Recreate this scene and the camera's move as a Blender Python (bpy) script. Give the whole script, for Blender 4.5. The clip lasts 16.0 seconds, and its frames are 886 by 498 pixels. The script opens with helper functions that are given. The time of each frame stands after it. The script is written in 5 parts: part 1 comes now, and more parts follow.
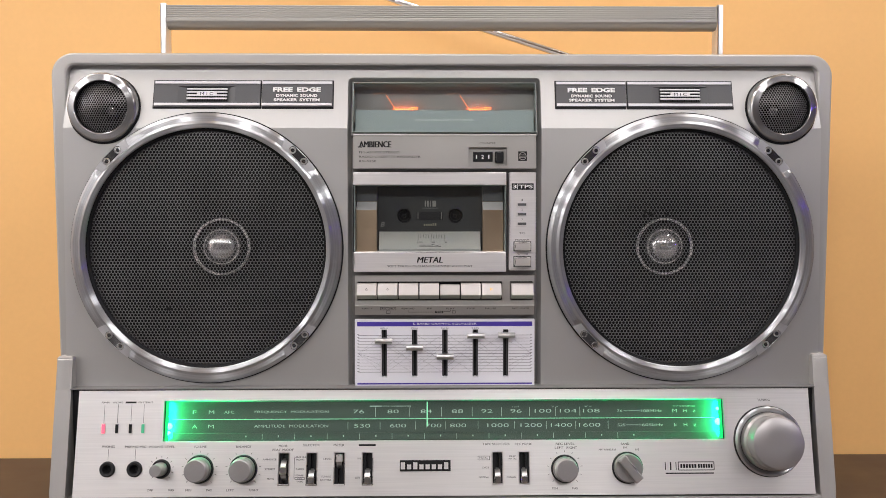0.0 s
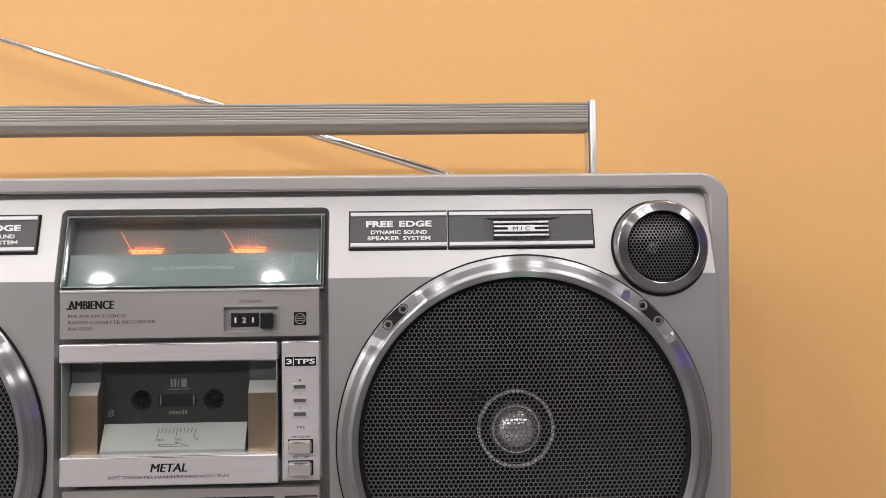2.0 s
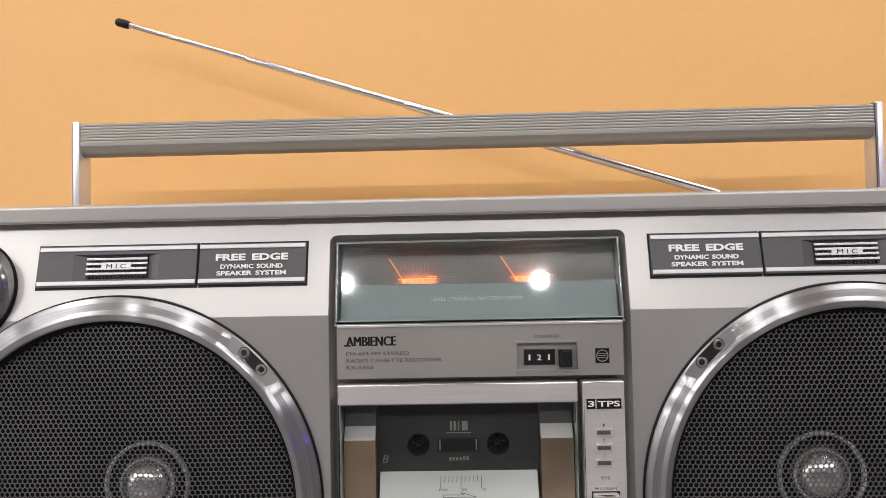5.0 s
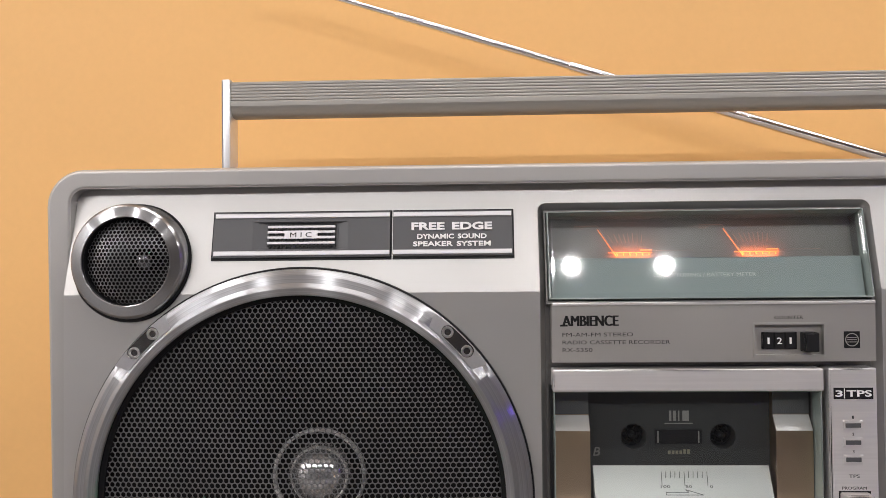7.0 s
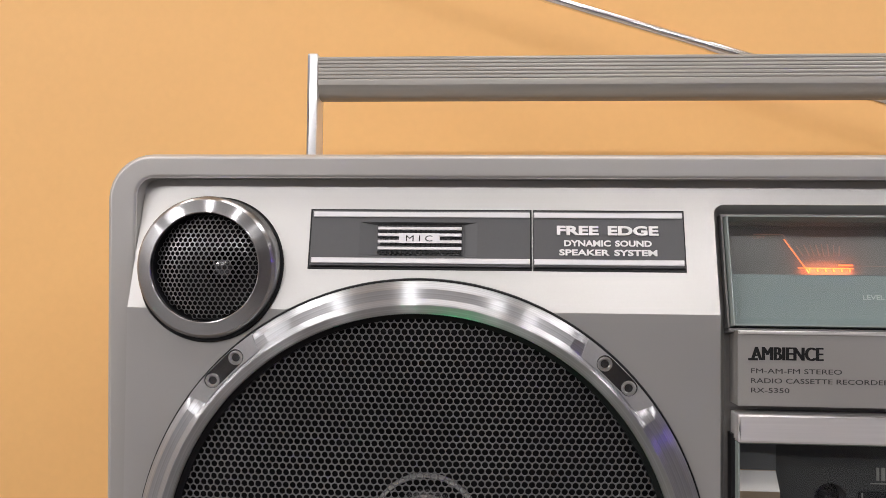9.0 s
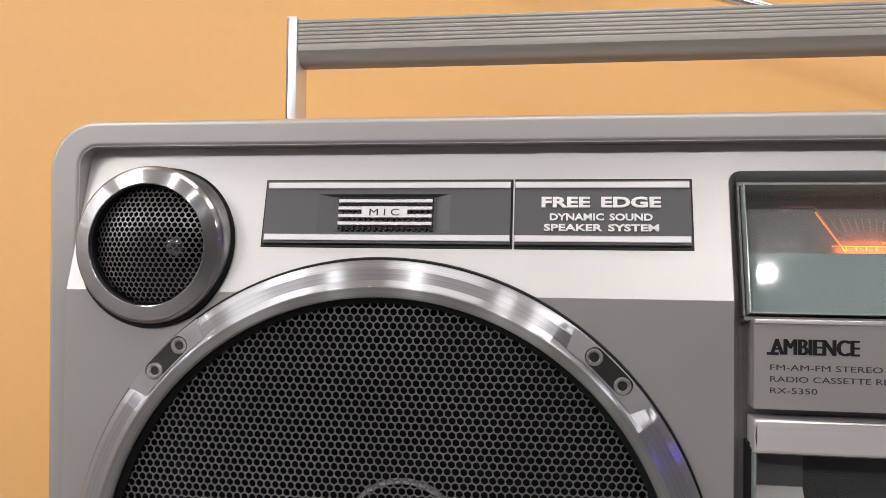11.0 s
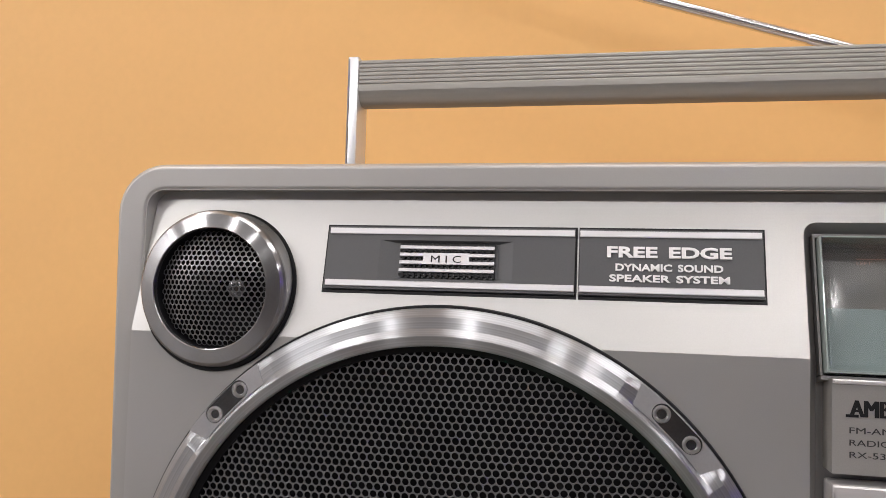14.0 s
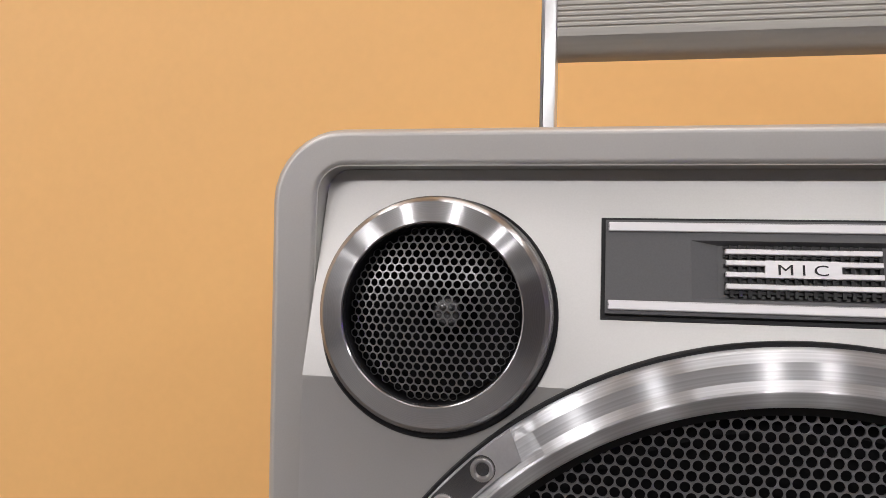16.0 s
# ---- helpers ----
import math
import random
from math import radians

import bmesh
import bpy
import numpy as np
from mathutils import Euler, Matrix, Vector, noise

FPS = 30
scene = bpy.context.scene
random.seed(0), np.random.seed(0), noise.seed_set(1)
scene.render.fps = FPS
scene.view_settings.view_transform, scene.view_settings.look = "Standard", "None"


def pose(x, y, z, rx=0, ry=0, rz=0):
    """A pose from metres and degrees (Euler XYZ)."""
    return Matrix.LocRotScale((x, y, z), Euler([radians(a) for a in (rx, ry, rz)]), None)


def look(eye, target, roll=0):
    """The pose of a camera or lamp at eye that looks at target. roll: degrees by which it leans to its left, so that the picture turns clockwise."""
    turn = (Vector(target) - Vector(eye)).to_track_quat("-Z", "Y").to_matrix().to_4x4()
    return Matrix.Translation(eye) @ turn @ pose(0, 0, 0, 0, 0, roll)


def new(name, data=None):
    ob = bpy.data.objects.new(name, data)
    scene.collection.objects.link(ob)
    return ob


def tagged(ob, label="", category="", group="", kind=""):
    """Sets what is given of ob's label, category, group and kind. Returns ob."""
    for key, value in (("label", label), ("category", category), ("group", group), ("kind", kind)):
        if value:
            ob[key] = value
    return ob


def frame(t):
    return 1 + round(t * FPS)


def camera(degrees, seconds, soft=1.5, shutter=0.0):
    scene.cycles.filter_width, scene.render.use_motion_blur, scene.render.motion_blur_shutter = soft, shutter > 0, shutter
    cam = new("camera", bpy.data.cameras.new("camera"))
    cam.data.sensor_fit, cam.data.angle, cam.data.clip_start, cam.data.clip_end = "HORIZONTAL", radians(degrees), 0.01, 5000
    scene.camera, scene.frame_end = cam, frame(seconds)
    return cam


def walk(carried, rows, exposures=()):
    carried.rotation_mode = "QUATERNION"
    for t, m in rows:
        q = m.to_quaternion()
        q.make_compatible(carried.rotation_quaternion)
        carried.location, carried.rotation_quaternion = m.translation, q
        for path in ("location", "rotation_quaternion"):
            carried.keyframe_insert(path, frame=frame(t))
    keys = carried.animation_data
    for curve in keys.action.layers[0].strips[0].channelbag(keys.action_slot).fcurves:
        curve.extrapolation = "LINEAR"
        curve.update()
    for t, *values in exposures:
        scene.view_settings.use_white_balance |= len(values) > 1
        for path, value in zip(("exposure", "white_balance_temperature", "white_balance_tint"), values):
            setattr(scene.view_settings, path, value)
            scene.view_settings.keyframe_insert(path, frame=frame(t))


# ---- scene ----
cam = camera(59.54, 16.0, 0.75)
PATH = [
    (0, (-0.0101, -0.6178, 0.2241), (0.0040, 0.3817, 0.1934), -0.04),
    (0.5, (0.0332, -0.5668, 0.2463), (0.0350, 0.4331, 0.2292), -0.14),
    (1, (0.0793, -0.5153, 0.2781), (0.0855, 0.4847, 0.2795), -0.38),
    (1.5, (0.1099, -0.4796, 0.2900), (0.1263, 0.5202, 0.3069), -0.61),
    (2, (0.1291, -0.4451, 0.3003), (0.1603, 0.5537, 0.3382), -0.75),
    (2.5, (0.1331, -0.4237, 0.2990), (0.1724, 0.5743, 0.3484), -0.84),
    (3, (0.1200, -0.4133, 0.3007), (0.1619, 0.5841, 0.3589), -0.84),
    (3.5, (0.0985, -0.4138, 0.3047), (0.1293, 0.5841, 0.3619), -0.88),
    (4, (0.0578, -0.4055, 0.3088), (0.0562, 0.5929, 0.3638), -0.86),
    (6.5, (-0.0784, -0.3886, 0.3303), (-0.1131, 0.6107, 0.3418), -1.09),
    (7, (-0.1082, -0.3590, 0.3144), (-0.1459, 0.6401, 0.3337), -0.56),
    (7.5, (-0.1377, -0.3339, 0.3128), (-0.1848, 0.6647, 0.3362), -0.11),
    (8, (-0.1531, -0.3135, 0.3115), (-0.2105, 0.6845, 0.3382), 0.27),
    (8.5, (-0.1633, -0.3016, 0.3172), (-0.2204, 0.6964, 0.3437), 0.56),
    (11, (-0.1332, -0.2503, 0.3108), (-0.2725, 0.7397, 0.3335), 0.71),
    (11.5, (-0.1219, -0.2427, 0.3064), (-0.2991, 0.7411, 0.3358), 1.06),
    (12, (-0.1141, -0.2328, 0.3096), (-0.3217, 0.7447, 0.3455), 1.38),
    (12.5, (-0.1166, -0.2330, 0.3111), (-0.3282, 0.7434, 0.3542), 1.74),
    (13, (-0.1212, -0.2376, 0.3159), (-0.3373, 0.7378, 0.3585), 1.69),
    (13.5, (-0.1305, -0.2443, 0.3194), (-0.3346, 0.7336, 0.3646), 1.70),
    (14, (-0.1387, -0.2483, 0.3198), (-0.3382, 0.7304, 0.3679), 1.58),
    (14.5, (-0.1782, -0.2296, 0.3190), (-0.3809, 0.7485, 0.3663), 1.45),
    (15, (-0.2057, -0.1987, 0.3155), (-0.4197, 0.7772, 0.3597), 1.26),
    (15.5, (-0.2169, -0.1818, 0.3223), (-0.4339, 0.7932, 0.3687), 1.22),
    (16, (-0.2342, -0.1757, 0.3251), (-0.4224, 0.8057, 0.3631), 1.47),
]
walk(cam, [(t, look(e, g, r)) for t, e, g, r in PATH], [(0, 0.12), (0.5, 0.10), (1, 0.06), (1.5, 0.02), (2.5, -0.10), (12, -0.13), (13.5, -0.19), (16, -0.23)])

TABLE_Z = -0.012      # top of the counter under the set
WALL_Y = 0.17         # painted wall behind it
FLOOR_Z = -0.77
CEIL_Z = 1.80
ROOM_Y = -4.2
ROOM_X = 4.2

# ---- light: white downlights and added soft panels in the ceiling, one violet tube on the side wall ----
world = bpy.data.worlds.new("world")
scene.world = world
world.use_nodes = True
world.node_tree.nodes["Background"].inputs[0].default_value = (0.9, 0.95, 1.0, 1)
world.node_tree.nodes["Background"].inputs[1].default_value = 0.05

# (x, y, watts): the far row of round downlights, then two added unseen to brighten the west wall; more of the light
# comes from the west
DOWNLIGHTS = [(-1.40, -3.0, 9.0), (-0.58, -3.0, 9.0), (0.36, -3.0, 9.0), (0.80, -3.0, 9.0),
              (-3.8, -2.0, 40.0), (-3.8, -3.2, 40.0)]
# (x, y, watts): flat panels added for soft light; two over the counter follow its shadows and glints, the one right of
# them and both side ones are unseen fill
PANELS = [(-1.25, -0.42, 13.5), (-0.10, -0.36, 6.0), (0.95, -0.60, 11.0), (-2.3, -2.4, 34.0), (2.3, -2.4, 29.0)]
PANEL_X, PANEL_Y = 0.35, 0.18        # half sizes


def disc_lamp(name, at, target, radius, watts, colour):
    d = bpy.data.lights.new(name, "AREA")
    d.shape, d.size, d.energy, d.color = "DISK", radius * 2, watts, colour
    ob = new(name, d)
    ob.matrix_world = look(at, target)
    return ob


for (lx, ly, watts) in DOWNLIGHTS:
    # the two added lamps, beyond x = -3, point down along the west wall
    disc_lamp("downlight_beam", (lx, ly, CEIL_Z - 0.03), (lx * 0.6, ly * 0.55, 0.0) if lx > -3 else (lx - 0.25, ly, 0.0), 0.028, watts, (1.0, 0.965, 0.975))
for (lx, ly, watts) in PANELS:
    d = bpy.data.lights.new("added_panel_beam", "AREA")
    d.shape, d.size, d.size_y, d.energy, d.color = "RECTANGLE", PANEL_X * 2, PANEL_Y * 2, watts, (1.0, 0.967, 0.98)
    new("added_panel_beam", d).matrix_world = look((lx, ly, CEIL_Z - 0.03), (lx * 0.75, ly * 0.7, 0.0))

# ---- materials ----


def material(name, base, rough=0.5, metal=0.0, grain=0.0, grain_scale=400.0, vary=0.0, vary_scale=12.0, bump=0.0,
             stretch=(1, 1, 1), aniso=0.0, emit=None, emit_strength=0.0, spec=0.5):
    m = bpy.data.materials.new(name)
    m.use_nodes = True
    nt = m.node_tree
    n, link = nt.nodes, nt.links
    b = n["Principled BSDF"]
    b.inputs["Base Color"].default_value = (*base, 1)
    b.inputs["Roughness"].default_value = rough
    b.inputs["Metallic"].default_value = metal
    b.inputs["Specular IOR Level"].default_value = spec
    if emit:
        b.inputs["Emission Color"].default_value = (*emit, 1)
        b.inputs["Emission Strength"].default_value = emit_strength
    if aniso:
        b.inputs["Anisotropic"].default_value = aniso
        b.inputs["Anisotropic Rotation"].default_value = 0.25
    if grain or vary or bump:
        tc = n.new("ShaderNodeTexCoord")
        mp = n.new("ShaderNodeMapping")
        mp.inputs["Scale"].default_value = stretch
        link.new(tc.outputs["Object"], mp.inputs[0])
        fine = n.new("ShaderNodeTexNoise")
        fine.inputs["Scale"].default_value, fine.inputs["Detail"].default_value = grain_scale, 3.0
        link.new(mp.outputs[0], fine.inputs["Vector"])
        broad = n.new("ShaderNodeTexNoise")
        broad.inputs["Scale"].default_value, broad.inputs["Detail"].default_value = vary_scale, 4.0
        link.new(tc.outputs["Object"], broad.inputs["Vector"])

        def around(src, amount):
            mr = n.new("ShaderNodeMapRange")
            mr.inputs["From Min"].default_value, mr.inputs["From Max"].default_value = 0.25, 0.75
            mr.inputs["To Min"].default_value, mr.inputs["To Max"].default_value = 1 - amount, 1 + amount
            link.new(src.outputs[0], mr.inputs[0])
            return mr
        mul = n.new("ShaderNodeMath")
        mul.operation = "MULTIPLY"
        link.new(around(fine, grain).outputs[0], mul.inputs[0])
        link.new(around(broad, vary).outputs[0], mul.inputs[1])
        sc = n.new("ShaderNodeVectorMath")
        sc.operation = "SCALE"
        sc.inputs[0].default_value = base
        link.new(mul.outputs[0], sc.inputs["Scale"])
        link.new(sc.outputs[0], b.inputs["Base Color"])
        rr = n.new("ShaderNodeMath")
        rr.operation = "MULTIPLY"
        rr.inputs[1].default_value = rough
        link.new(around(broad, min(0.25, vary * 2 + 0.05)).outputs[0], rr.inputs[0])
        link.new(rr.outputs[0], b.inputs["Roughness"])
        if bump:
            bp = n.new("ShaderNodeBump")
            bp.inputs["Strength"].default_value, bp.inputs["Distance"].default_value = bump, 0.0005
            link.new(fine.outputs[0], bp.inputs["Height"])
            link.new(bp.outputs[0], b.inputs["Normal"])
    return m


SILVER = material("silver_paint", (0.47, 0.463, 0.448), 0.385, 0.70, grain=0.025, grain_scale=2500, vary=0.03, vary_scale=9, bump=0.002)
SHELL = material("silver_shell", (0.43, 0.418, 0.40), 0.40, 0.45, grain=0.025, grain_scale=2200, vary=0.04, vary_scale=7, bump=0.002)
BRUSHED = material("brushed_aluminium", (0.76, 0.735, 0.725), 0.34, 0.6, grain=0.05, grain_scale=900, vary=0.03, stretch=(0.02, 1, 1), bump=0.05)
SATIN = material("satin_panel", (0.40, 0.387, 0.364), 0.42, 0.6, grain=0.05, grain_scale=2500, vary=0.03, bump=0.006)


def spun_metal(name, base, rough, aniso):
    """Metal turned on a lathe: its fine rings draw every light out into a ray."""
    m = bpy.data.materials.new(name)
    m.use_nodes = True
    nt = m.node_tree
    nt.nodes.remove(nt.nodes["Principled BSDF"])
    g = nt.nodes.new("ShaderNodeBsdfAnisotropic")
    g.inputs["Roughness"].default_value, g.inputs["Anisotropy"].default_value = rough, aniso
    tn = nt.nodes.new("ShaderNodeTangent")
    tn.direction_type, tn.axis = "RADIAL", "Y"
    tc = nt.nodes.new("ShaderNodeTexCoord")
    noise = nt.nodes.new("ShaderNodeTexNoise")
    noise.inputs["Scale"].default_value, noise.inputs["Detail"].default_value = 30.0, 4.0
    mr = nt.nodes.new("ShaderNodeMapRange")
    mr.inputs["To Min"].default_value, mr.inputs["To Max"].default_value = 0.88, 1.08
    sc = nt.nodes.new("ShaderNodeVectorMath")
    sc.operation = "SCALE"
    sc.inputs[0].default_value = base
    nt.links.new(tc.outputs["Object"], noise.inputs["Vector"])
    nt.links.new(noise.outputs[0], mr.inputs[0])
    # lathe marks: fine rings about the middle of the part
    mid = nt.nodes.new("ShaderNodeVectorMath")
    mid.operation = "SUBTRACT"
    mid.inputs[1].default_value = (0.5, 0.5, 0.5)
    flat = nt.nodes.new("ShaderNodeVectorMath")
    flat.operation = "MULTIPLY"
    flat.inputs[1].default_value = (1.0, 0.0, 1.0)
    far = nt.nodes.new("ShaderNodeVectorMath")
    far.operation = "LENGTH"
    marks = nt.nodes.new("ShaderNodeTexNoise")
    marks.noise_dimensions = "1D"
    marks.inputs["Scale"].default_value, marks.inputs["Detail"].default_value = 380.0, 3.0
    deep = nt.nodes.new("ShaderNodeMapRange")
    deep.inputs["From Min"].default_value, deep.inputs["From Max"].default_value = 0.3, 0.7
    deep.inputs["To Min"].default_value, deep.inputs["To Max"].default_value = 0.86, 1.08
    both = nt.nodes.new("ShaderNodeMath")
    both.operation = "MULTIPLY"
    nt.links.new(tc.outputs["Generated"], mid.inputs[0])
    nt.links.new(mid.outputs[0], flat.inputs[0])
    nt.links.new(flat.outputs[0], far.inputs[0])
    nt.links.new(far.outputs["Value"], marks.inputs["W"])
    nt.links.new(marks.outputs[0], deep.inputs[0])
    nt.links.new(mr.outputs[0], both.inputs[0])
    nt.links.new(deep.outputs[0], both.inputs[1])
    nt.links.new(both.outputs[0], sc.inputs["Scale"])
    # a worn second gloss, wider than the first
    worn = nt.nodes.new("ShaderNodeBsdfAnisotropic")
    worn.inputs["Roughness"].default_value, worn.inputs["Anisotropy"].default_value = min(1.0, rough * 2.0), aniso * 0.5
    mix = nt.nodes.new("ShaderNodeMixShader")
    mix.inputs[0].default_value = 0.26
    for lobe, slot in ((g, 1), (worn, 2)):
        nt.links.new(sc.outputs[0], lobe.inputs["Color"])
        nt.links.new(tn.outputs[0], lobe.inputs["Tangent"])
        nt.links.new(lobe.outputs[0], mix.inputs[slot])
    nt.links.new(mix.outputs[0], nt.nodes["Material Output"].inputs["Surface"])
    return m


def brushed_metal(name, base, rough, aniso):
    """Sheet metal brushed sideways: lights draw out up and down across the grain."""
    m = material(name, base, rough, 0.9, grain=0.05, grain_scale=900, vary=0.03, stretch=(0.02, 1, 1), bump=0.04, aniso=aniso)
    b = m.node_tree.nodes["Principled BSDF"]
    b.inputs["Anisotropic Rotation"].default_value = 0.0
    along = m.node_tree.nodes.new("ShaderNodeCombineXYZ")
    along.inputs[2].default_value = 1.0
    m.node_tree.links.new(along.outputs[0], b.inputs["Tangent"])
    return m


TUNERMETAL = brushed_metal("brushed_tuner_panel", (0.74, 0.725, 0.715), 0.40, 0.7)
CHROME = spun_metal("spun_chrome", (0.535, 0.545, 0.56), 0.28, 0.79)
FACET = material("satin_facet", (0.66, 0.66, 0.67), 0.34, 0.9, grain=0.04, grain_scale=1500, vary=0.05, vary_scale=80)
DULLCHROME = spun_metal("tweeter_chrome", (0.45, 0.45, 0.455), 0.17, 0.70)
STRIPEM = material("satin_stripe", (0.60, 0.59, 0.60), 0.42, 0.45, grain=0.04, grain_scale=900, vary=0.03, stretch=(0.02, 1, 1))
POLISH = material("polished_chrome", (0.80, 0.79, 0.78), 0.08, 1.0, vary=0.04, vary_scale=30)
DARKCHROME = material("dark_chrome", (0.26, 0.26, 0.265), 0.18, 1.0, vary=0.1, vary_scale=60)
AERIALM = material("aerial_chrome", (0.80, 0.80, 0.80), 0.17, 1.0, vary=0.06, vary_scale=30)
STEEL = material("dull_steel", (0.70, 0.69, 0.68), 0.30, 1.0, grain=0.08, grain_scale=900, vary=0.08)
GRIPM = material("grip_aluminium", (0.315, 0.302, 0.278), 0.46, 0.65, grain=0.04, grain_scale=700, vary=0.04, stretch=(0.03, 1, 1), bump=0.03)
BLACK = material("black_plastic", (0.012, 0.012, 0.013), 0.42, 0.0, grain=0.1, grain_scale=900, vary=0.1, bump=0.03, spec=0.25)
RUBBER = material("black_rubber", (0.008, 0.008, 0.009), 0.45, 0.0, vary=0.15, spec=0.15)
CHANNEL = material("grey_channel", (0.17, 0.165, 0.16), 0.45, 0.3, grain=0.06, grain_scale=1800, vary=0.05)
DARKGREY = material("dark_grey_plate", (0.075, 0.075, 0.078), 0.45, 0.1, grain=0.07, grain_scale=2500, vary=0.06, bump=0.05)
GRILLE = material("grille_metal", (0.209, 0.209, 0.212), 0.34, 0.6, grain=0.08, grain_scale=1500, vary=0.1, vary_scale=20)
CONE = material("paper_cone", (0.012, 0.012, 0.013), 0.7, 0.0, grain=0.2, grain_scale=300, vary=0.2, spec=0.15)
CAP = material("silver_dust_cap", (0.92, 0.91, 0.90), 0.20, 0.85, vary=0.1, vary_scale=60)
CAPRING = material("silver_rim", (0.92, 0.91, 0.90), 0.28, 0.45, vary=0.1, vary_scale=60)
WHITE = material("white_ink", (0.82, 0.81, 0.80), 0.4, 0.0, vary=0.03)
INK = material("black_ink", (0.012, 0.012, 0.013), 0.5, 0.0, vary=0.1, spec=0.2)
GREYINK = material("grey_ink", (0.035, 0.033, 0.033), 0.5, 0.0, vary=0.1)
PRINTINK = material("pale_grey_print", (0.16, 0.155, 0.16), 0.5, 0.0, vary=0.1)
VIOLET = material("violet_ink", (0.06, 0.035, 0.30), 0.4, 0.1, vary=0.05)
EQPLATE = material("pale_plate", (0.80, 0.79, 0.83), 0.38, 0.2, grain=0.03, grain_scale=1800, vary=0.02)
KEYM = material("silver_key", (0.46, 0.43, 0.41), 0.40, 0.45, grain=0.03, grain_scale=1500, vary=0.03)
KNOB = material("grey_knob", (0.36, 0.345, 0.34), 0.34, 0.75, grain=0.05, grain_scale=2200, vary=0.04)
SLIDERM = material("slider_metal", (0.46, 0.455, 0.45), 0.30, 0.85, grain=0.04, grain_scale=900, vary=0.04)
AMBERINK = material("amber_ink", (0.75, 0.45, 0.06), 0.5, 0.0, vary=0.1)
# meter plates: own slate and taupe, lightened to carry the cover's reflected haze
SLATE = material("hazed_slate_plate", (0.224, 0.264, 0.261), 0.5, 0.0, grain=0.03, grain_scale=900, vary=0.05, spec=0.12)
SCALEBACK = material("hazed_taupe_plate", (0.275, 0.268, 0.255), 0.5, 0.0, grain=0.03, vary=0.08, spec=0.12)
DIAL = material("green_grey_dial", (0.070, 0.098, 0.080), 0.35, 0.0, grain=0.05, vary=0.08, spec=0.15)
# faint emission in this ink stands for lamplight on the dial print
DIALINK = material("glowing_green_ink", (0.46, 0.60, 0.52), 0.4, 0.0, vary=0.05, emit=(0.4, 1.0, 0.65), emit_strength=0.06)
EDGEGLOW = material("edge_lit_acrylic", (0.4, 0.9, 0.6), 0.3, 0.0, emit=(0.2, 1.0, 0.5), emit_strength=0.20)
DIMGLOW = material("dim_edge_lit_acrylic", (0.2, 0.5, 0.33), 0.3, 0.0, emit=(0.05, 1.0, 0.4), emit_strength=0.10)
BULBGLASS = material("green_bulb", (0.3, 0.9, 0.5), 0.3, 0.0, emit=(0.16, 1.0, 0.42), emit_strength=2.6)
GREENLAMP = material("green_lamp", (0.01, 0.25, 0.04), 0.3, 0.0, emit=(0.0, 1.0, 0.24), emit_strength=0.9)
REDLED = material("red_lamp", (0.8, 0.1, 0.15), 0.3, 0.0, emit=(1.0, 0.07, 0.12), emit_strength=1.6)
GREENLED = material("green_led", (0.08, 0.35, 0.2), 0.3, 0.0, emit=(0.05, 0.6, 0.3), emit_strength=0.25)
ORANGE = material("orange_lit_mark", (0.9, 0.35, 0.12), 0.4, 0.0, emit=(1.0, 0.20, 0.08), emit_strength=0.9)
# printed ticks: the emission stands for the meter lamps' light on them
PALEMARK = material("pale_lit_mark", (0.26, 0.22, 0.20), 0.4, 0.0, emit=(1.0, 0.5, 0.35), emit_strength=0.16)
METERTEXT = material("pale_grey_ink", (0.46, 0.49, 0.48), 0.45, 0.0, vary=0.05)
POST = material("satin_post", (0.74, 0.75, 0.76), 0.32, 0.6, grain=0.03, grain_scale=700, vary=0.04)
# the guide's brown stands for the room mirrored in bare metal
GUIDE = material("brown_mirroring_guide", (0.54, 0.40, 0.28), 0.34, 1.0, vary=0.06, vary_scale=40)
LEDGEM = material("pale_ledge", (0.42, 0.43, 0.41), 0.30, 0.75, grain=0.03, grain_scale=900, vary=0.04, stretch=(0.03, 1, 1))


def clear_sheet(name, tint, gloss):
    """A thin clear sheet: mostly see-through, with a little mirror on each face."""
    m = bpy.data.materials.new(name)
    m.use_nodes = True
    nt = m.node_tree
    nt.nodes.remove(nt.nodes["Principled BSDF"])
    see = nt.nodes.new("ShaderNodeBsdfTransparent")
    see.inputs[0].default_value = (*tint, 1)
    shine = nt.nodes.new("ShaderNodeBsdfAnisotropic")
    shine.inputs["Roughness"].default_value = 0.035
    mix = nt.nodes.new("ShaderNodeMixShader")
    edge = nt.nodes.new("ShaderNodeLayerWeight")
    edge.inputs[0].default_value = 0.5
    steep = nt.nodes.new("ShaderNodeMath")
    steep.operation = "POWER"
    steep.inputs[1].default_value = 4.0
    more = nt.nodes.new("ShaderNodeMath")
    more.operation = "MULTIPLY_ADD"
    more.inputs[1].default_value, more.inputs[2].default_value = 0.55, gloss
    nt.links.new(edge.outputs["Facing"], steep.inputs[0])
    nt.links.new(steep.outputs[0], more.inputs[0])
    nt.links.new(more.outputs[0], mix.inputs[0])
    nt.links.new(see.outputs[0], mix.inputs[1])
    nt.links.new(shine.outputs[0], mix.inputs[2])
    nt.links.new(mix.outputs[0], nt.nodes["Material Output"].inputs["Surface"])
    return m


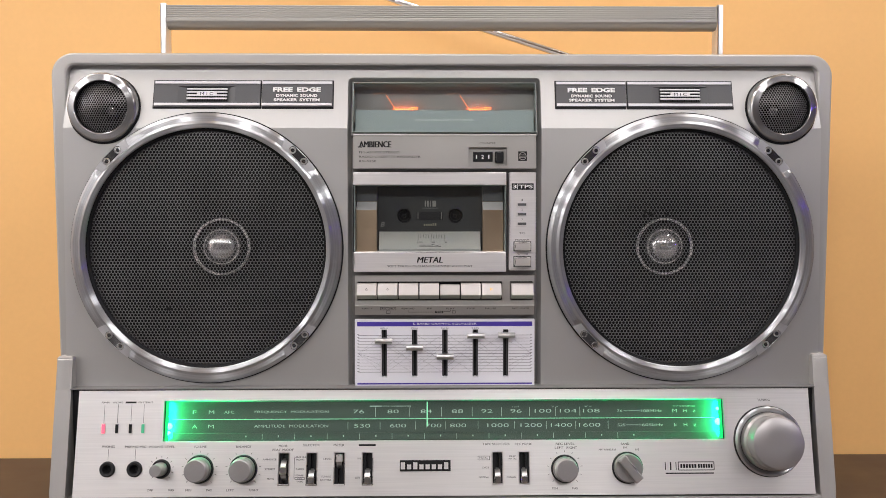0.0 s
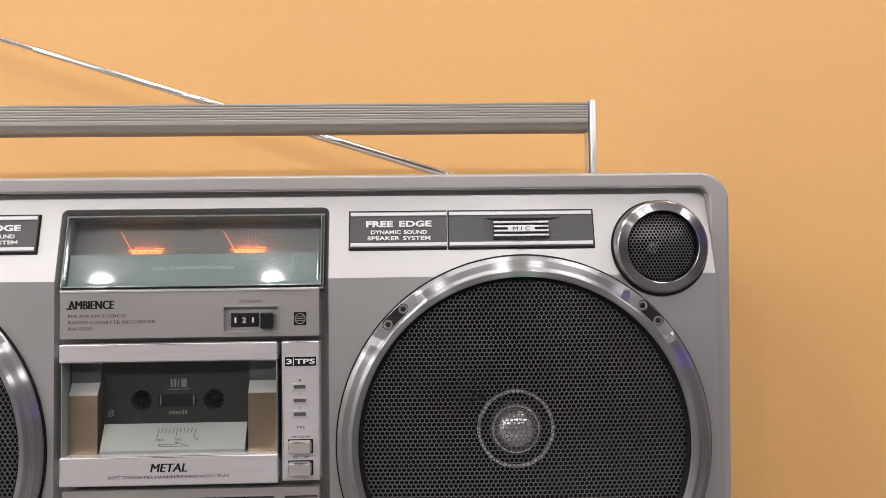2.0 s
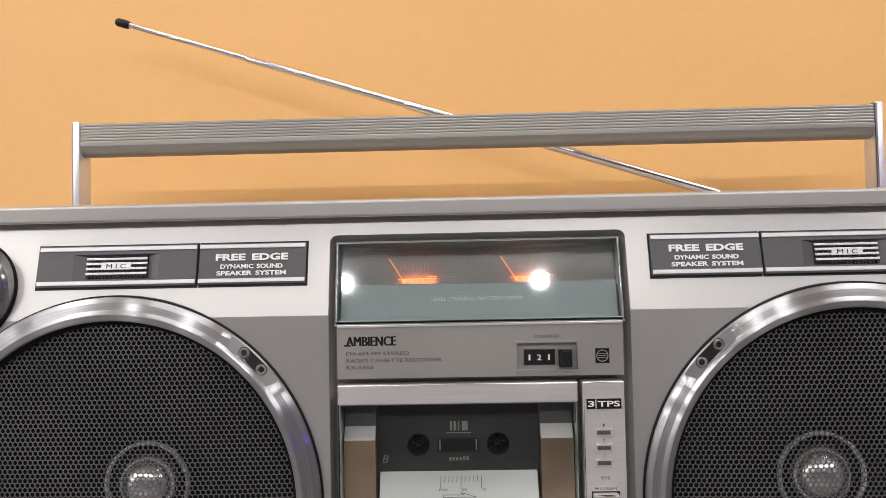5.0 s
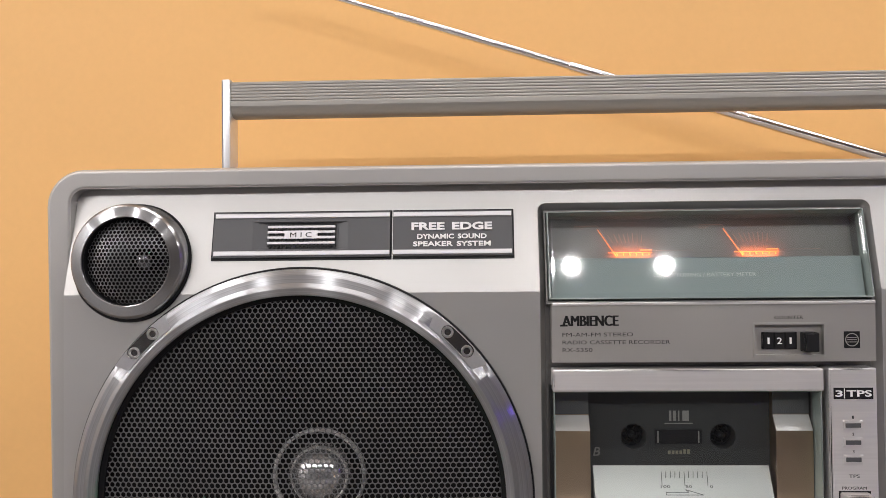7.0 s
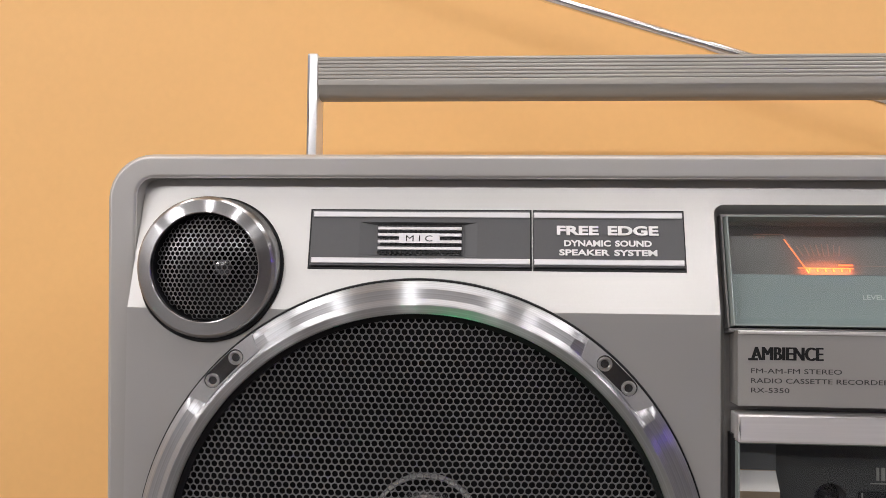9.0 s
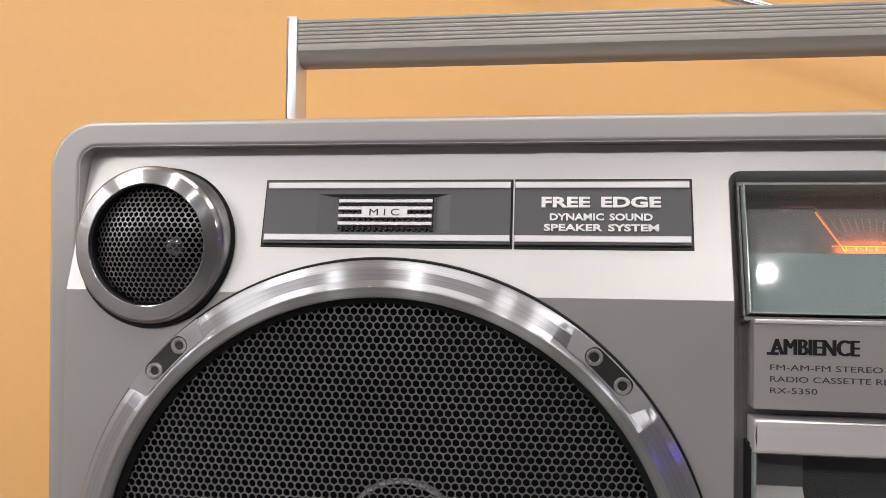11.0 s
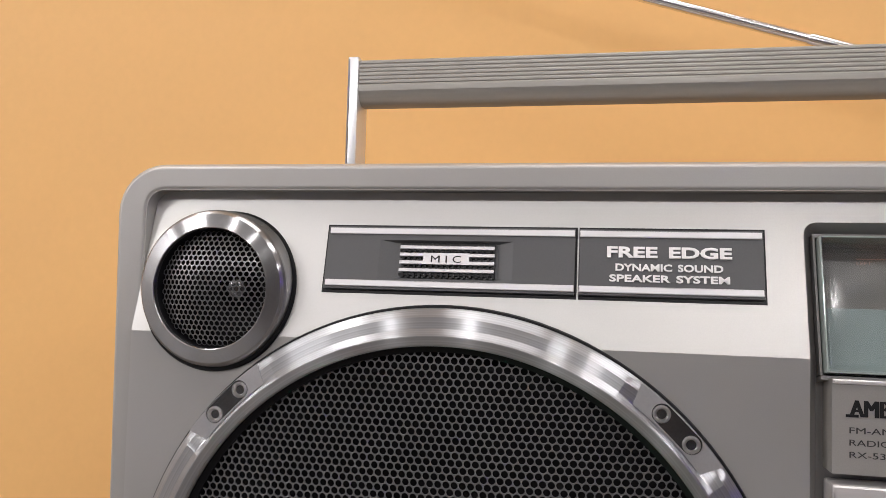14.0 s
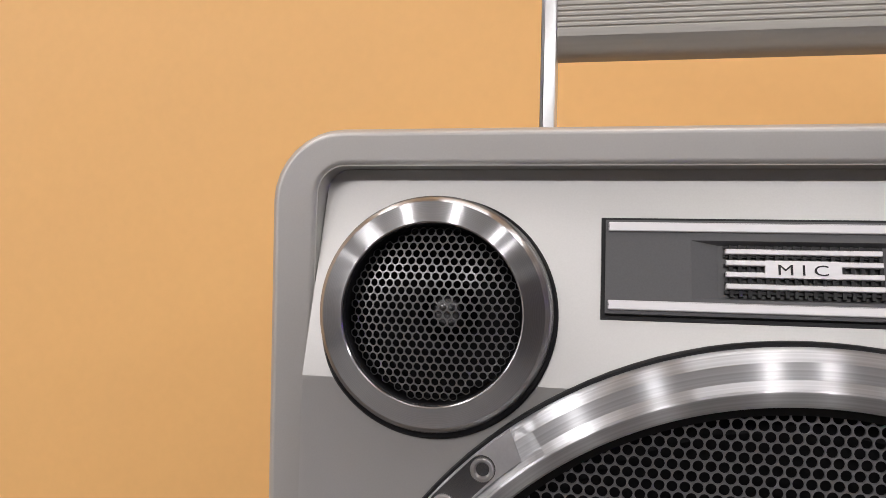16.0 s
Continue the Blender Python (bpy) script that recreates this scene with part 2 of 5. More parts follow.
GLASS = clear_sheet("clear_acrylic", (0.965, 0.985, 0.98), 0.036)
GLASSEDGE = material("acrylic_edge", (0.26, 0.30, 0.28), 0.12, 0.0, vary=0.1, vary_scale=40)
# charcoal raised a little to stand for haze reflected in the deck window
TAPE = material("hazed_charcoal_shell", (0.040, 0.041, 0.041), 0.35, 0.0, grain=0.06, vary=0.08, spec=0.2)
TAPEINK = material("tape_ink", (0.22, 0.215, 0.20), 0.5, 0.0, vary=0.1)
YELLOWINK = material("yellow_ink", (0.20, 0.19, 0.13), 0.5, 0.0, vary=0.1)
WALLP = material("orange_wall_paint", (0.84, 0.486, 0.176), 0.62, 0.0, grain=0.015, grain_scale=220, vary=0.035, vary_scale=3.5, bump=0.06)
TABLE = material("dark_brown_counter", (0.070, 0.046, 0.030), 0.5, 0.0, grain=0.12, grain_scale=60, vary=0.12, stretch=(0.08, 1, 1), bump=0.04)
PLASTER = material("ceiling_plaster", (0.72, 0.72, 0.72), 0.8, 0.0, grain=0.02, grain_scale=150, vary=0.03, vary_scale=2)
DARKWALL = material("dark_unseen_wall", (0.13, 0.13, 0.135), 0.7, 0.0, grain=0.03, grain_scale=150, vary=0.06, vary_scale=2)
ROOMWALL = material("grey_unseen_wall", (0.50, 0.50, 0.50), 0.7, 0.0, grain=0.03, grain_scale=150, vary=0.06, vary_scale=2)
FLOORM = material("grey_floor", (0.27, 0.27, 0.275), 0.5, 0.0, grain=0.05, grain_scale=60, vary=0.1, vary_scale=3)
LAMPGLASS = material("lamp_diffuser", (0.9, 0.9, 0.9), 0.4, 0.0, emit=(1.0, 0.97, 0.95), emit_strength=4.0)
PANELGLASS = material("panel_diffuser", (0.9, 0.9, 0.9), 0.5, 0.0, emit=(1.0, 0.97, 0.97), emit_strength=2.0)
TUBE = material("violet_tube", (0.3, 0.2, 0.9), 0.4, 0.0, emit=(0.16, 0.06, 1.0), emit_strength=30.0)

# ---- building helpers: local axes are u (right), v (up the face), n (out of the face) ----
SLOPE, BREAK_Z = 0.2319, 0.3013         # the upper band leans back above this height
TSLOPE, TTOP_Z, TTOP_Y = 0.19, 0.0944, -0.010   # the tuner face leans back too


def plane(z0, y0, slope):
    k = math.hypot(1, slope)
    return Matrix(((1, 0, 0, 0), (0, slope / k, -1 / k, y0), (0, 1 / k, slope / k, z0), (0, 0, 0, 1)))


FRONT = plane(0, 0, 0)
BAND = plane(BREAK_Z, 0, SLOPE)
TUNER = plane(TTOP_Z, TTOP_Y, TSLOPE)
WORLD = Matrix.Identity(4)


def vb(z):
    """Height along the leaning band of a point at world height z."""
    return (z - BREAK_Z) * math.hypot(1, SLOPE)


def vt(z):
    return (z - TTOP_Z) * math.hypot(1, TSLOPE)


def part(name, bm, mat, parent=None, label="", m=FRONT, smooth=None):
    bm.transform(m)
    bmesh.ops.recalc_face_normals(bm, faces=bm.faces)
    me = bpy.data.meshes.new(name)
    bm.to_mesh(me)
    bm.free()
    me.materials.append(mat)
    if smooth is not None:
        for p in me.polygons:
            p.use_smooth = True
        me.set_sharp_from_angle(angle=radians(smooth))
    ob = new(name, me)
    if parent:
        ob.parent = parent
        ob.matrix_parent_inverse = parent.matrix_world.inverted()
    if label:
        ob["label"] = label
    return ob


def box(bm, u0, u1, v0, v1, n0, n1, bev=0.0, seg=2):
    vs = [bm.verts.new((u, v, n)) for n in (n0, n1) for v in (v0, v1) for u in (u0, u1)]
    quads = ((0, 1, 3, 2), (4, 5, 7, 6), (0, 1, 5, 4), (2, 3, 7, 6), (0, 2, 6, 4), (1, 3, 7, 5))
    fs = [bm.faces.new([vs[i] for i in q]) for q in quads]
    if bev:
        es = list({e for f in fs for e in f.edges})
        bmesh.ops.bevel(bm, geom=es, offset=bev, segments=seg, affect="EDGES", profile=0.6)
    return bm


def boxes(*rows, bev=0.0):
    bm = bmesh.new()
    for r in rows:
        box(bm, *r, bev=bev)
    return bm


def lathe(bm, profile, cu=0.0, cv=0.0, seg=64, close=True, inner=None, pockets=()):
    """Turns (r, n) points about the n axis through (cu, cv). inner: another profile used within the pockets (degree ranges)."""
    rings = []
    for i in range(seg):
        a = 2 * math.pi * i / seg
        deg = math.degrees(a)
        prof = profile
        for lo, hi in pockets:             # the ends of a pocket run out over four degrees
            w = max(0.0, min(1.0, (deg - lo) / 4, (hi - deg) / 4))
            if w > 0:
                prof = [(p[0] + (q[0] - p[0]) * w, p[1] + (q[1] - p[1]) * w) for p, q in zip(profile, inner)]
        rings.append([bm.verts.new((cu + r * math.cos(a), cv + r * math.sin(a), n)) for r, n in prof])
    for i in range(seg):
        p, q = rings[i], rings[(i + 1) % seg]
        for j in range(len(profile) - 1):
            bm.faces.new((p[j], q[j], q[j + 1], p[j + 1]))
    if close:
        bm.faces.new([r[-1] for r in rings])
    return bm


def turned(profile, cu, cv, seg=64, close=True):
    return lathe(bmesh.new(), profile, cu, cv, seg, close)


def sheet(outline, holes, n0, n1):
    """A flat plate with holes, from n0 (front) back to n1."""
    bm = bmesh.new()
    edges = []
    for loop in [outline] + holes:
        vs = [bm.verts.new((u, v, n0)) for u, v in loop]
        edges += [bm.edges.new((vs[i], vs[(i + 1) % len(vs)])) for i in range(len(vs))]
    bmesh.ops.triangle_fill(bm, use_beauty=True, use_dissolve=False, edges=edges)
    got = bmesh.ops.extrude_face_region(bm, geom=bm.faces[:])
    bmesh.ops.translate(bm, vec=(0, 0, n1 - n0), verts=[g for g in got["geom"] if isinstance(g, bmesh.types.BMVert)])
    return bm


def circle(cu, cv, r, seg=72):
    return [(cu + r * math.cos(2 * math.pi * i / seg), cv + r * math.sin(2 * math.pi * i / seg)) for i in range(seg)]


def stroke(bm, a, b, w, n0, n1):
    """A straight printed line of width w from a to b."""
    d = Vector((b[0] - a[0], b[1] - a[1]))
    if d.length < 1e-7:
        return
    s = Vector((-d.y, d.x)).normalized() * w / 2
    lo = [bm.verts.new((p[0] + k * s.x, p[1] + k * s.y, n0)) for p, k in ((a, 1), (a, -1), (b, -1), (b, 1))]
    hi = [bm.verts.new((v.co.x, v.co.y, n1)) for v in lo]
    bm.faces.new(hi)
    for i in range(4):
        bm.faces.new((lo[i], lo[(i + 1) % 4], hi[(i + 1) % 4], hi[i]))


def write(bm, words, u0, u1, v0, v1, n, thick=0.00012, shear=0.0, bold=0.0, gap=1.0):
    """Sets words into the rectangle u0..u1, v0..v1 on a face at height n."""
    cu = bpy.data.curves.new("lettering", "FONT")
    cu.body, cu.resolution_u, cu.shear, cu.offset, cu.space_word = words, 3, shear, bold, gap
    cu.extrude = 0.02
    ob = new("lettering", cu)
    bpy.context.view_layer.update()
    me = bpy.data.meshes.new_from_object(ob.evaluated_get(bpy.context.evaluated_depsgraph_get()))
    co = np.empty(len(me.vertices) * 3)
    me.vertices.foreach_get("co", co)
    co = co.reshape(-1, 3)
    lo, hi = co.min(0), co.max(0)
    k = np.array([(u1 - u0) / (hi[0] - lo[0]), (v1 - v0) / max(hi[1] - lo[1], 1e-6), thick / (hi[2] - lo[2])])
    co = (co - lo) * k + np.array([u0, v0, n])
    vs = [bm.verts.new(c) for c in co]
    for p in me.polygons:
        try:
            bm.faces.new([vs[i] for i in p.vertices])
        except ValueError:
            pass
    bpy.data.objects.remove(ob)
    bpy.data.curves.remove(cu)
    bpy.data.meshes.remove(me)


def letters(name, rows, mat, parent, label="", m=FRONT, thick=0.00012, n=0.0, **kw):
    """One part for each line of words: (words, u0, u1, v0, v1)."""
    for words, u0, u1, v0, v1 in rows:
        bm = bmesh.new()
        write(bm, words, u0, u1, v0, v1, n, thick, **kw)
        part(name, bm, mat, parent, label, m)


def perforated(radius, pitch, hole, rise, base_n, deep, cu, cv, seg=12):
    """A domed metal sheet with round holes on a honeycomb grid."""
    verts, faces = [], []
    rows = int(radius / (pitch * 0.866)) + 2
    cols = int(radius / pitch) + 2
    c30 = pitch / math.sqrt(3)
    cell = []
    for i in range(seg):
        a = math.pi / 6 + 2 * math.pi * i / seg
        cell.append((c30 * math.cos(a), c30 * math.sin(a)) if i % 2 == 0 else (pitch / 2 * math.cos(a), pitch / 2 * math.sin(a)))
    ring = [(hole * math.cos(math.pi / 6 + 2 * math.pi * i / seg), hole * math.sin(math.pi / 6 + 2 * math.pi * i / seg)) for i in range(seg)]
    for j in range(-rows, rows + 1):
        for i in range(-cols, cols + 1):
            x, y = (i + 0.5 * (j % 2)) * pitch, j * pitch * 0.8660254
            if math.hypot(x, y) > radius - pitch * 0.45:
                continue
            k = len(verts)
            for dx, dy in cell:
                r2 = ((x + dx) ** 2 + (y + dy) ** 2) / radius ** 2
                verts.append((cu + x + dx, cv + y + dy, base_n + rise * (1 - r2)))
            for back in (0.0, deep):
                for dx, dy in ring:
                    r2 = ((x + dx) ** 2 + (y + dy) ** 2) / radius ** 2
                    verts.append((cu + x + dx, cv + y + dy, base_n + rise * (1 - r2) - back))
            for a in range(seg):
                b = (a + 1) % seg
                faces.append((k + a, k + b, k + seg + b, k + seg + a))
                faces.append((k + seg + a, k + seg + b, k + 2 * seg + b, k + 2 * seg + a))
    return verts, faces


def raw_part(name, verts, faces, mat, parent, label="", m=FRONT, smooth=None):
    me = bpy.data.meshes.new(name)
    me.from_pydata([m @ Vector(v) for v in verts], [], faces)
    me.materials.append(mat)
    if smooth is not None:
        for p in me.polygons:
            p.use_smooth = True
        me.set_sharp_from_angle(angle=radians(smooth))
    me.update()
    ob = new(name, me)
    ob.parent = parent
    ob.matrix_parent_inverse = parent.matrix_world.inverted()
    if label:
        ob["label"] = label
    return ob


def holder(name, at, parent=None):
    """An empty that carries parts."""
    ob = new(name)
    ob.empty_display_size = 0.02
    ob.location = at
    if parent:
        ob.parent = parent
        ob.matrix_parent_inverse = parent.matrix_world.inverted()
    bpy.context.view_layer.update()
    return ob


# ---- the room: only the orange wall is in view, the rest closes it ----
def wbox(x0, x1, y0, y1, z0, z1, bev=0.0):
    return box(bmesh.new(), x0, x1, y0, y1, z0, z1, bev)


tagged(part("wall_north", wbox(-ROOM_X, ROOM_X, WALL_Y, WALL_Y + 0.1, FLOOR_Z, CEIL_Z), WALLP, m=WORLD),
       "plain wall painted warm orange behind the counter", "wall", kind="structure")
# unseen walls, their tones chosen for what the metal mirrors: dark behind, white left
tagged(part("wall_south", wbox(-ROOM_X, ROOM_X, ROOM_Y - 0.1, ROOM_Y, FLOOR_Z, CEIL_Z), DARKWALL, m=WORLD),
       "unseen wall closing the room, dark to be mirrored in the metal", "wall", kind="structure")
tagged(part("wall_west", wbox(-ROOM_X - 0.1, -ROOM_X, ROOM_Y - 0.1, WALL_Y + 0.1, FLOOR_Z, CEIL_Z), PLASTER, m=WORLD),
       "unseen wall closing the room, white to brighten the left side", "wall", kind="structure")
tagged(part("wall_east", wbox(ROOM_X, ROOM_X + 0.1, ROOM_Y - 0.1, WALL_Y + 0.1, FLOOR_Z, CEIL_Z), ROOMWALL, m=WORLD),
       "unseen grey wall closing the room", "wall", kind="structure")
tagged(part("floor", wbox(-ROOM_X - 0.1, ROOM_X + 0.1, ROOM_Y - 0.1, WALL_Y + 0.1, FLOOR_Z - 0.1, FLOOR_Z), FLOORM, m=WORLD),
       "plain grey floor of the room", "floor", kind="structure")
tagged(part("ceiling", wbox(-ROOM_X - 0.1, ROOM_X + 0.1, ROOM_Y - 0.1, WALL_Y + 0.1, CEIL_Z, CEIL_Z + 0.1), PLASTER, m=WORLD),
       "plain white plaster ceiling with round downlights", "ceiling", kind="structure")

# counter: a dark brown top on a plain carcass
counter = holder("counter", (0, -0.05, FLOOR_Z))
tagged(counter, "dark brown wooden counter standing against the orange wall", "counter")
part("countertop", wbox(-1.5, 1.5, -0.30, WALL_Y - 0.001, TABLE_Z - 0.03, TABLE_Z, 0.002), TABLE, counter, m=WORLD)
part("carcass", wbox(-1.46, 1.46, -0.27, WALL_Y - 0.002, FLOOR_Z, TABLE_Z - 0.03), TABLE, counter, m=WORLD)


def downlight(x, y):
    d = holder("downlight", (x, y, CEIL_Z))
    m = Matrix.Translation((x, y, CEIL_Z)) @ Matrix.Rotation(math.pi, 4, "X")
    part("trim", turned([(0.048, 0.0), (0.046, 0.005), (0.036, 0.006), (0.033, 0.002)], 0, 0, 40, False), PLASTER, d, m=m, smooth=40)
    part("diffuser", turned([(0.033, 0.001), (0.026, 0.0025)], 0, 0, 40, True), LAMPGLASS, d, m=m)
    return tagged(d, "round white ceiling downlight out of view, switched on", "downlight", "ceiling downlights")


for (lx, ly, watts) in DOWNLIGHTS:
    downlight(lx, ly)



# visible body of an added soft light; no such fixture is in view
def added_panel(x, y):
    d = holder("added_panel", (x, y, CEIL_Z))
    w, h, t = PANEL_X + 0.02, PANEL_Y + 0.02, 0.02
    for name, x0, x1, y0, y1 in (("frame_side", -w, -w + t, -h, h), ("frame_side", w - t, w, -h, h), ("frame_rail", -w + t, w - t, -h, -h + t), ("frame_rail", -w + t, w - t, h - t, h)):
        part(name, wbox(x + x0, x + x1, y + y0, y + y1, CEIL_Z - 0.022, CEIL_Z, 0.002), PLASTER, d, m=WORLD)
    part("diffuser", wbox(x - w + t, x + w - t, y - h + t, y + h - t, CEIL_Z - 0.016, CEIL_Z - 0.002), PANELGLASS, d, m=WORLD)
    return tagged(d, "flat white ceiling panel light, added unseen for soft light", "panel light", "ceiling panel lights")


for (lx, ly, watts) in PANELS:
    added_panel(lx, ly)

neon = holder("tube_light", (ROOM_X - 0.02, -1.6, 0.9))
tagged(neon, "slim violet tube light fixed to the wall", "tube light")
part("tube", wbox(ROOM_X - 0.035, ROOM_X - 0.015, -3.2, -2.3, 0.96, 1.01, 0.004), TUBE, neon, m=WORLD)
part("holder", wbox(ROOM_X - 0.015, ROOM_X, -3.25, -2.25, 0.95, 1.02, 0.002), PLASTER, neon, m=WORLD)

# ---- the boombox ----
boombox = holder("boombox", (0, 0.075, TABLE_Z))
tagged(boombox, "large silver boombox with two chrome-ringed speakers on the dark counter", "boombox")


def rounded_loop(bm, y, hw_top, hw_bot, z_top, z_bot, r_top, r_bot, steps=8):
    """A ring of points, a rectangle with rounded corners, in the plane at depth y."""
    pts = []
    for cx, cz, r, a0 in ((hw_top - r_top, z_top - r_top, r_top, 0), (-(hw_top - r_top), z_top - r_top, r_top, 90),
                          (-(hw_bot - r_bot), z_bot + r_bot, r_bot, 180), (hw_bot - r_bot, z_bot + r_bot, r_bot, 270)):
        for i in range(steps + 1):
            a = radians(a0 + 90 * i / steps)
            pts.append(bm.verts.new((cx + r * math.cos(a), y, cz + r * math.sin(a))))
    return pts


def skin(bm, loops, cap_last=True):
    for p, q in zip(loops, loops[1:]):
        for i in range(len(p)):
            j = (i + 1) % len(p)
            bm.faces.new((p[i], p[j], q[j], q[i]))
    if cap_last:
        bm.faces.new(loops[-1])


bm = bmesh.new()
skin(bm, [rounded_loop(bm, *row) for row in (
    (0.0150, 0.2998, 0.3010, 0.3522, 0.006, 0.005, 0.005),
    (0.0112, 0.3000, 0.3012, 0.3521, 0.004, 0.006, 0.005),
    (0.0064, 0.3004, 0.3014, 0.3520, 0.003, 0.0065, 0.005),
    (0.0052, 0.3006, 0.3015, 0.3520, 0.002, 0.0068, 0.006),
    (0.0052, 0.3009, 0.3018, 0.3523, 0.0020, 0.0071, 0.0060),
    (0.0047, 0.3014, 0.3020, 0.3528, 0.0010, 0.0076, 0.0070),
    (0.0046, 0.3019, 0.3022, 0.3532, 0.0010, 0.0080, 0.0080),
    (0.0046, 0.3023, 0.3024, 0.3536, 0.0010, 0.0084, 0.0080),
    (0.0046, 0.3103, 0.3051, 0.3592, 0.0010, 0.0157, 0.0080),
    (0.0046, 0.3107, 0.3054, 0.3596, 0.0010, 0.0160, 0.0090),
    (0.0050, 0.3115, 0.3061, 0.3603, 0.0005, 0.0168, 0.0090),
    (0.0060, 0.3123, 0.3068, 0.3610, 0.0000, 0.0174, 0.0100),
    (0.0076, 0.3129, 0.3073, 0.3615, 0.0000, 0.0178, 0.0100),
    (0.0084, 0.3130, 0.3074, 0.3616, 0.0000, 0.0180, 0.0100),
    (0.0200, 0.3130, 0.3075, 0.3622, 0.000, 0.018, 0.010),
    (0.0900, 0.3130, 0.3075, 0.3627, 0.000, 0.018, 0.010),
    (0.1450, 0.3110, 0.3060, 0.3616, 0.001, 0.018, 0.010),
    (0.1520, 0.3040, 0.3000, 0.3570, 0.004, 0.014, 0.010))])
part("shell", bm, SHELL, boombox, "silver-grey case with rounded edges", WORLD, smooth=40)
for fx in (-0.25, 0.25):
    for fy in (0.03, 0.125):
        part("foot", turned([(0.012, TABLE_Z), (0.013, TABLE_Z + 0.003), (0.012, 0.001)], fx, -fy, 24), RUBBER, boombox,
             m=Matrix(((1, 0, 0, 0), (0, -1, 0, 0), (0, 0, 1, 0), (0, 0, 0, 1))))

# front: two lower plates and the leaning band above them, open where the speakers and the centre column sit
COLX, COL_TOP = 0.0772, 0.3428
WX, WZ, WR = 0.1884, 0.2059, 0.108     # woofers
TX, TZ = 0.2695, 0.3170                # tweeters
TH = 0.0236                            # opening behind a tweeter, which crosses the break of the front
HALF = math.acos((TZ - BREAK_Z) / TH)
for side in (-1, 1):
    rim = [(side * COLX, 0.0945), (side * 0.3012, 0.0945), (side * 0.3012, BREAK_Z)]
    rim += [(side * (TX + TH * math.sin(b)), TZ - TH * math.cos(b)) for b in (HALF * k / 10 for k in range(10, -11, -1))]
    rim += [(side * COLX, BREAK_Z)]
    part("front_panel", sheet(rim, [circle(side * WX, WZ, 0.0944, 96)], 0.0, -0.006), SILVER, boombox)
corner = 0.004
notch = [(TH * math.sin(b), vb(TZ - TH * math.cos(b))) for b in (HALF + (2 * math.pi - 2 * HALF) * k / 40 for k in range(41))]
out = [(-0.3012, 0.0)] + [(-TX - u, v) for u, v in notch] + [(-COLX, 0.0)]
vtop = vb(COL_TOP)
out += [(-COLX + corner * (1 - math.cos(radians(a))), vtop - corner * (1 - math.sin(radians(a)))) for a in range(0, 91, 15)]
out += [(COLX - corner * (1 - math.cos(radians(a))), vtop - corner * (1 - math.sin(radians(a)))) for a in range(90, -1, -15)]
out += [(COLX, 0.0)] + [(TX + u, v) for u, v in reversed(notch)] + [(0.3012, 0.0), (0.2996, vb(0.3520)), (-0.2996, vb(0.3520))]
part("upper_band", sheet(out, [], 0.0, -0.003), SILVER, boombox, m=BAND)

# centre column: sloping sides and a grey floor behind the panels
bm = bmesh.new()
path = [(-COLX, 0.0945), (-COLX, BREAK_Z)]
path += [(-COLX + corner * (1 - math.cos(radians(a))), COL_TOP - corner * (1 - math.sin(radians(a)))) for a in range(0, 91, 15)]
path += [(COLX - corner * (1 - math.cos(radians(a))), COL_TOP - corner * (1 - math.sin(radians(a)))) for a in range(90, -1, -15)]
path += [(COLX, BREAK_Z), (COLX, 0.0945)]
back = [(max(-0.0742, min(0.0742, x)), min(z, 0.3385)) for x, z in path]
fa = [bm.verts.new((x, max(0.0, SLOPE * (z - BREAK_Z)) + 0.0004, z)) for x, z in path]
fb = [bm.verts.new((x, max(0.0, SLOPE * (z - BREAK_Z)) + 0.0060, z)) for x, z in back]
for i in range(len(fa) - 1):
    bm.faces.new((fa[i], fa[i + 1], fb[i + 1], fb[i]))
part("column_edge", bm, SILVER, boombox, m=WORLD)
part("column_floor", sheet([(-0.0745, 0.094), (0.0745, 0.094), (0.0745, 0.2990), (-0.0745, 0.2990)],
                           [[(-0.0712, 0.2040), (0.0478, 0.2040), (0.0478, 0.2556), (-0.0712, 0.2556)]], -0.0055, -0.0075), CHANNEL, boombox)

# ---- speakers ----
RING = [(0.1069, 0.0000), (0.1068, 0.0028), (0.1065, 0.0034), (0.1061, 0.0038), (0.1043, 0.0049), (0.1040, 0.0051), (0.1004, 0.0056),
        (0.1001, 0.0058), (0.0986, 0.0068), (0.0981, 0.0070), (0.0977, 0.0069), (0.0952, 0.0058), (0.0947, 0.0052), (0.0946, 0.0030)]
POCKET = [(0.1069, 0.0000), (0.1068, 0.0026), (0.1065, 0.0031), (0.1061, 0.0034), (0.1043, 0.0035), (0.1040, 0.0035), (0.1004, 0.0037),
          (0.0995, 0.0039), (0.0987, 0.0066), (0.0981, 0.0070), (0.0977, 0.0069), (0.0952, 0.0058), (0.0947, 0.0052), (0.0946, 0.0030)]
POCKETS = [(a - 11.0, a + 11.0) for a in (45, 135, 225, 315)]
WGRILLE = perforated(0.0954, 0.00266, 0.00119, 0.0030, 0.0008, 0.0006, 0, 0)
TGRILLE = perforated(0.0203, 0.00197, 0.00087, 0.0052, 0.0006, 0.0005, 0, 0)


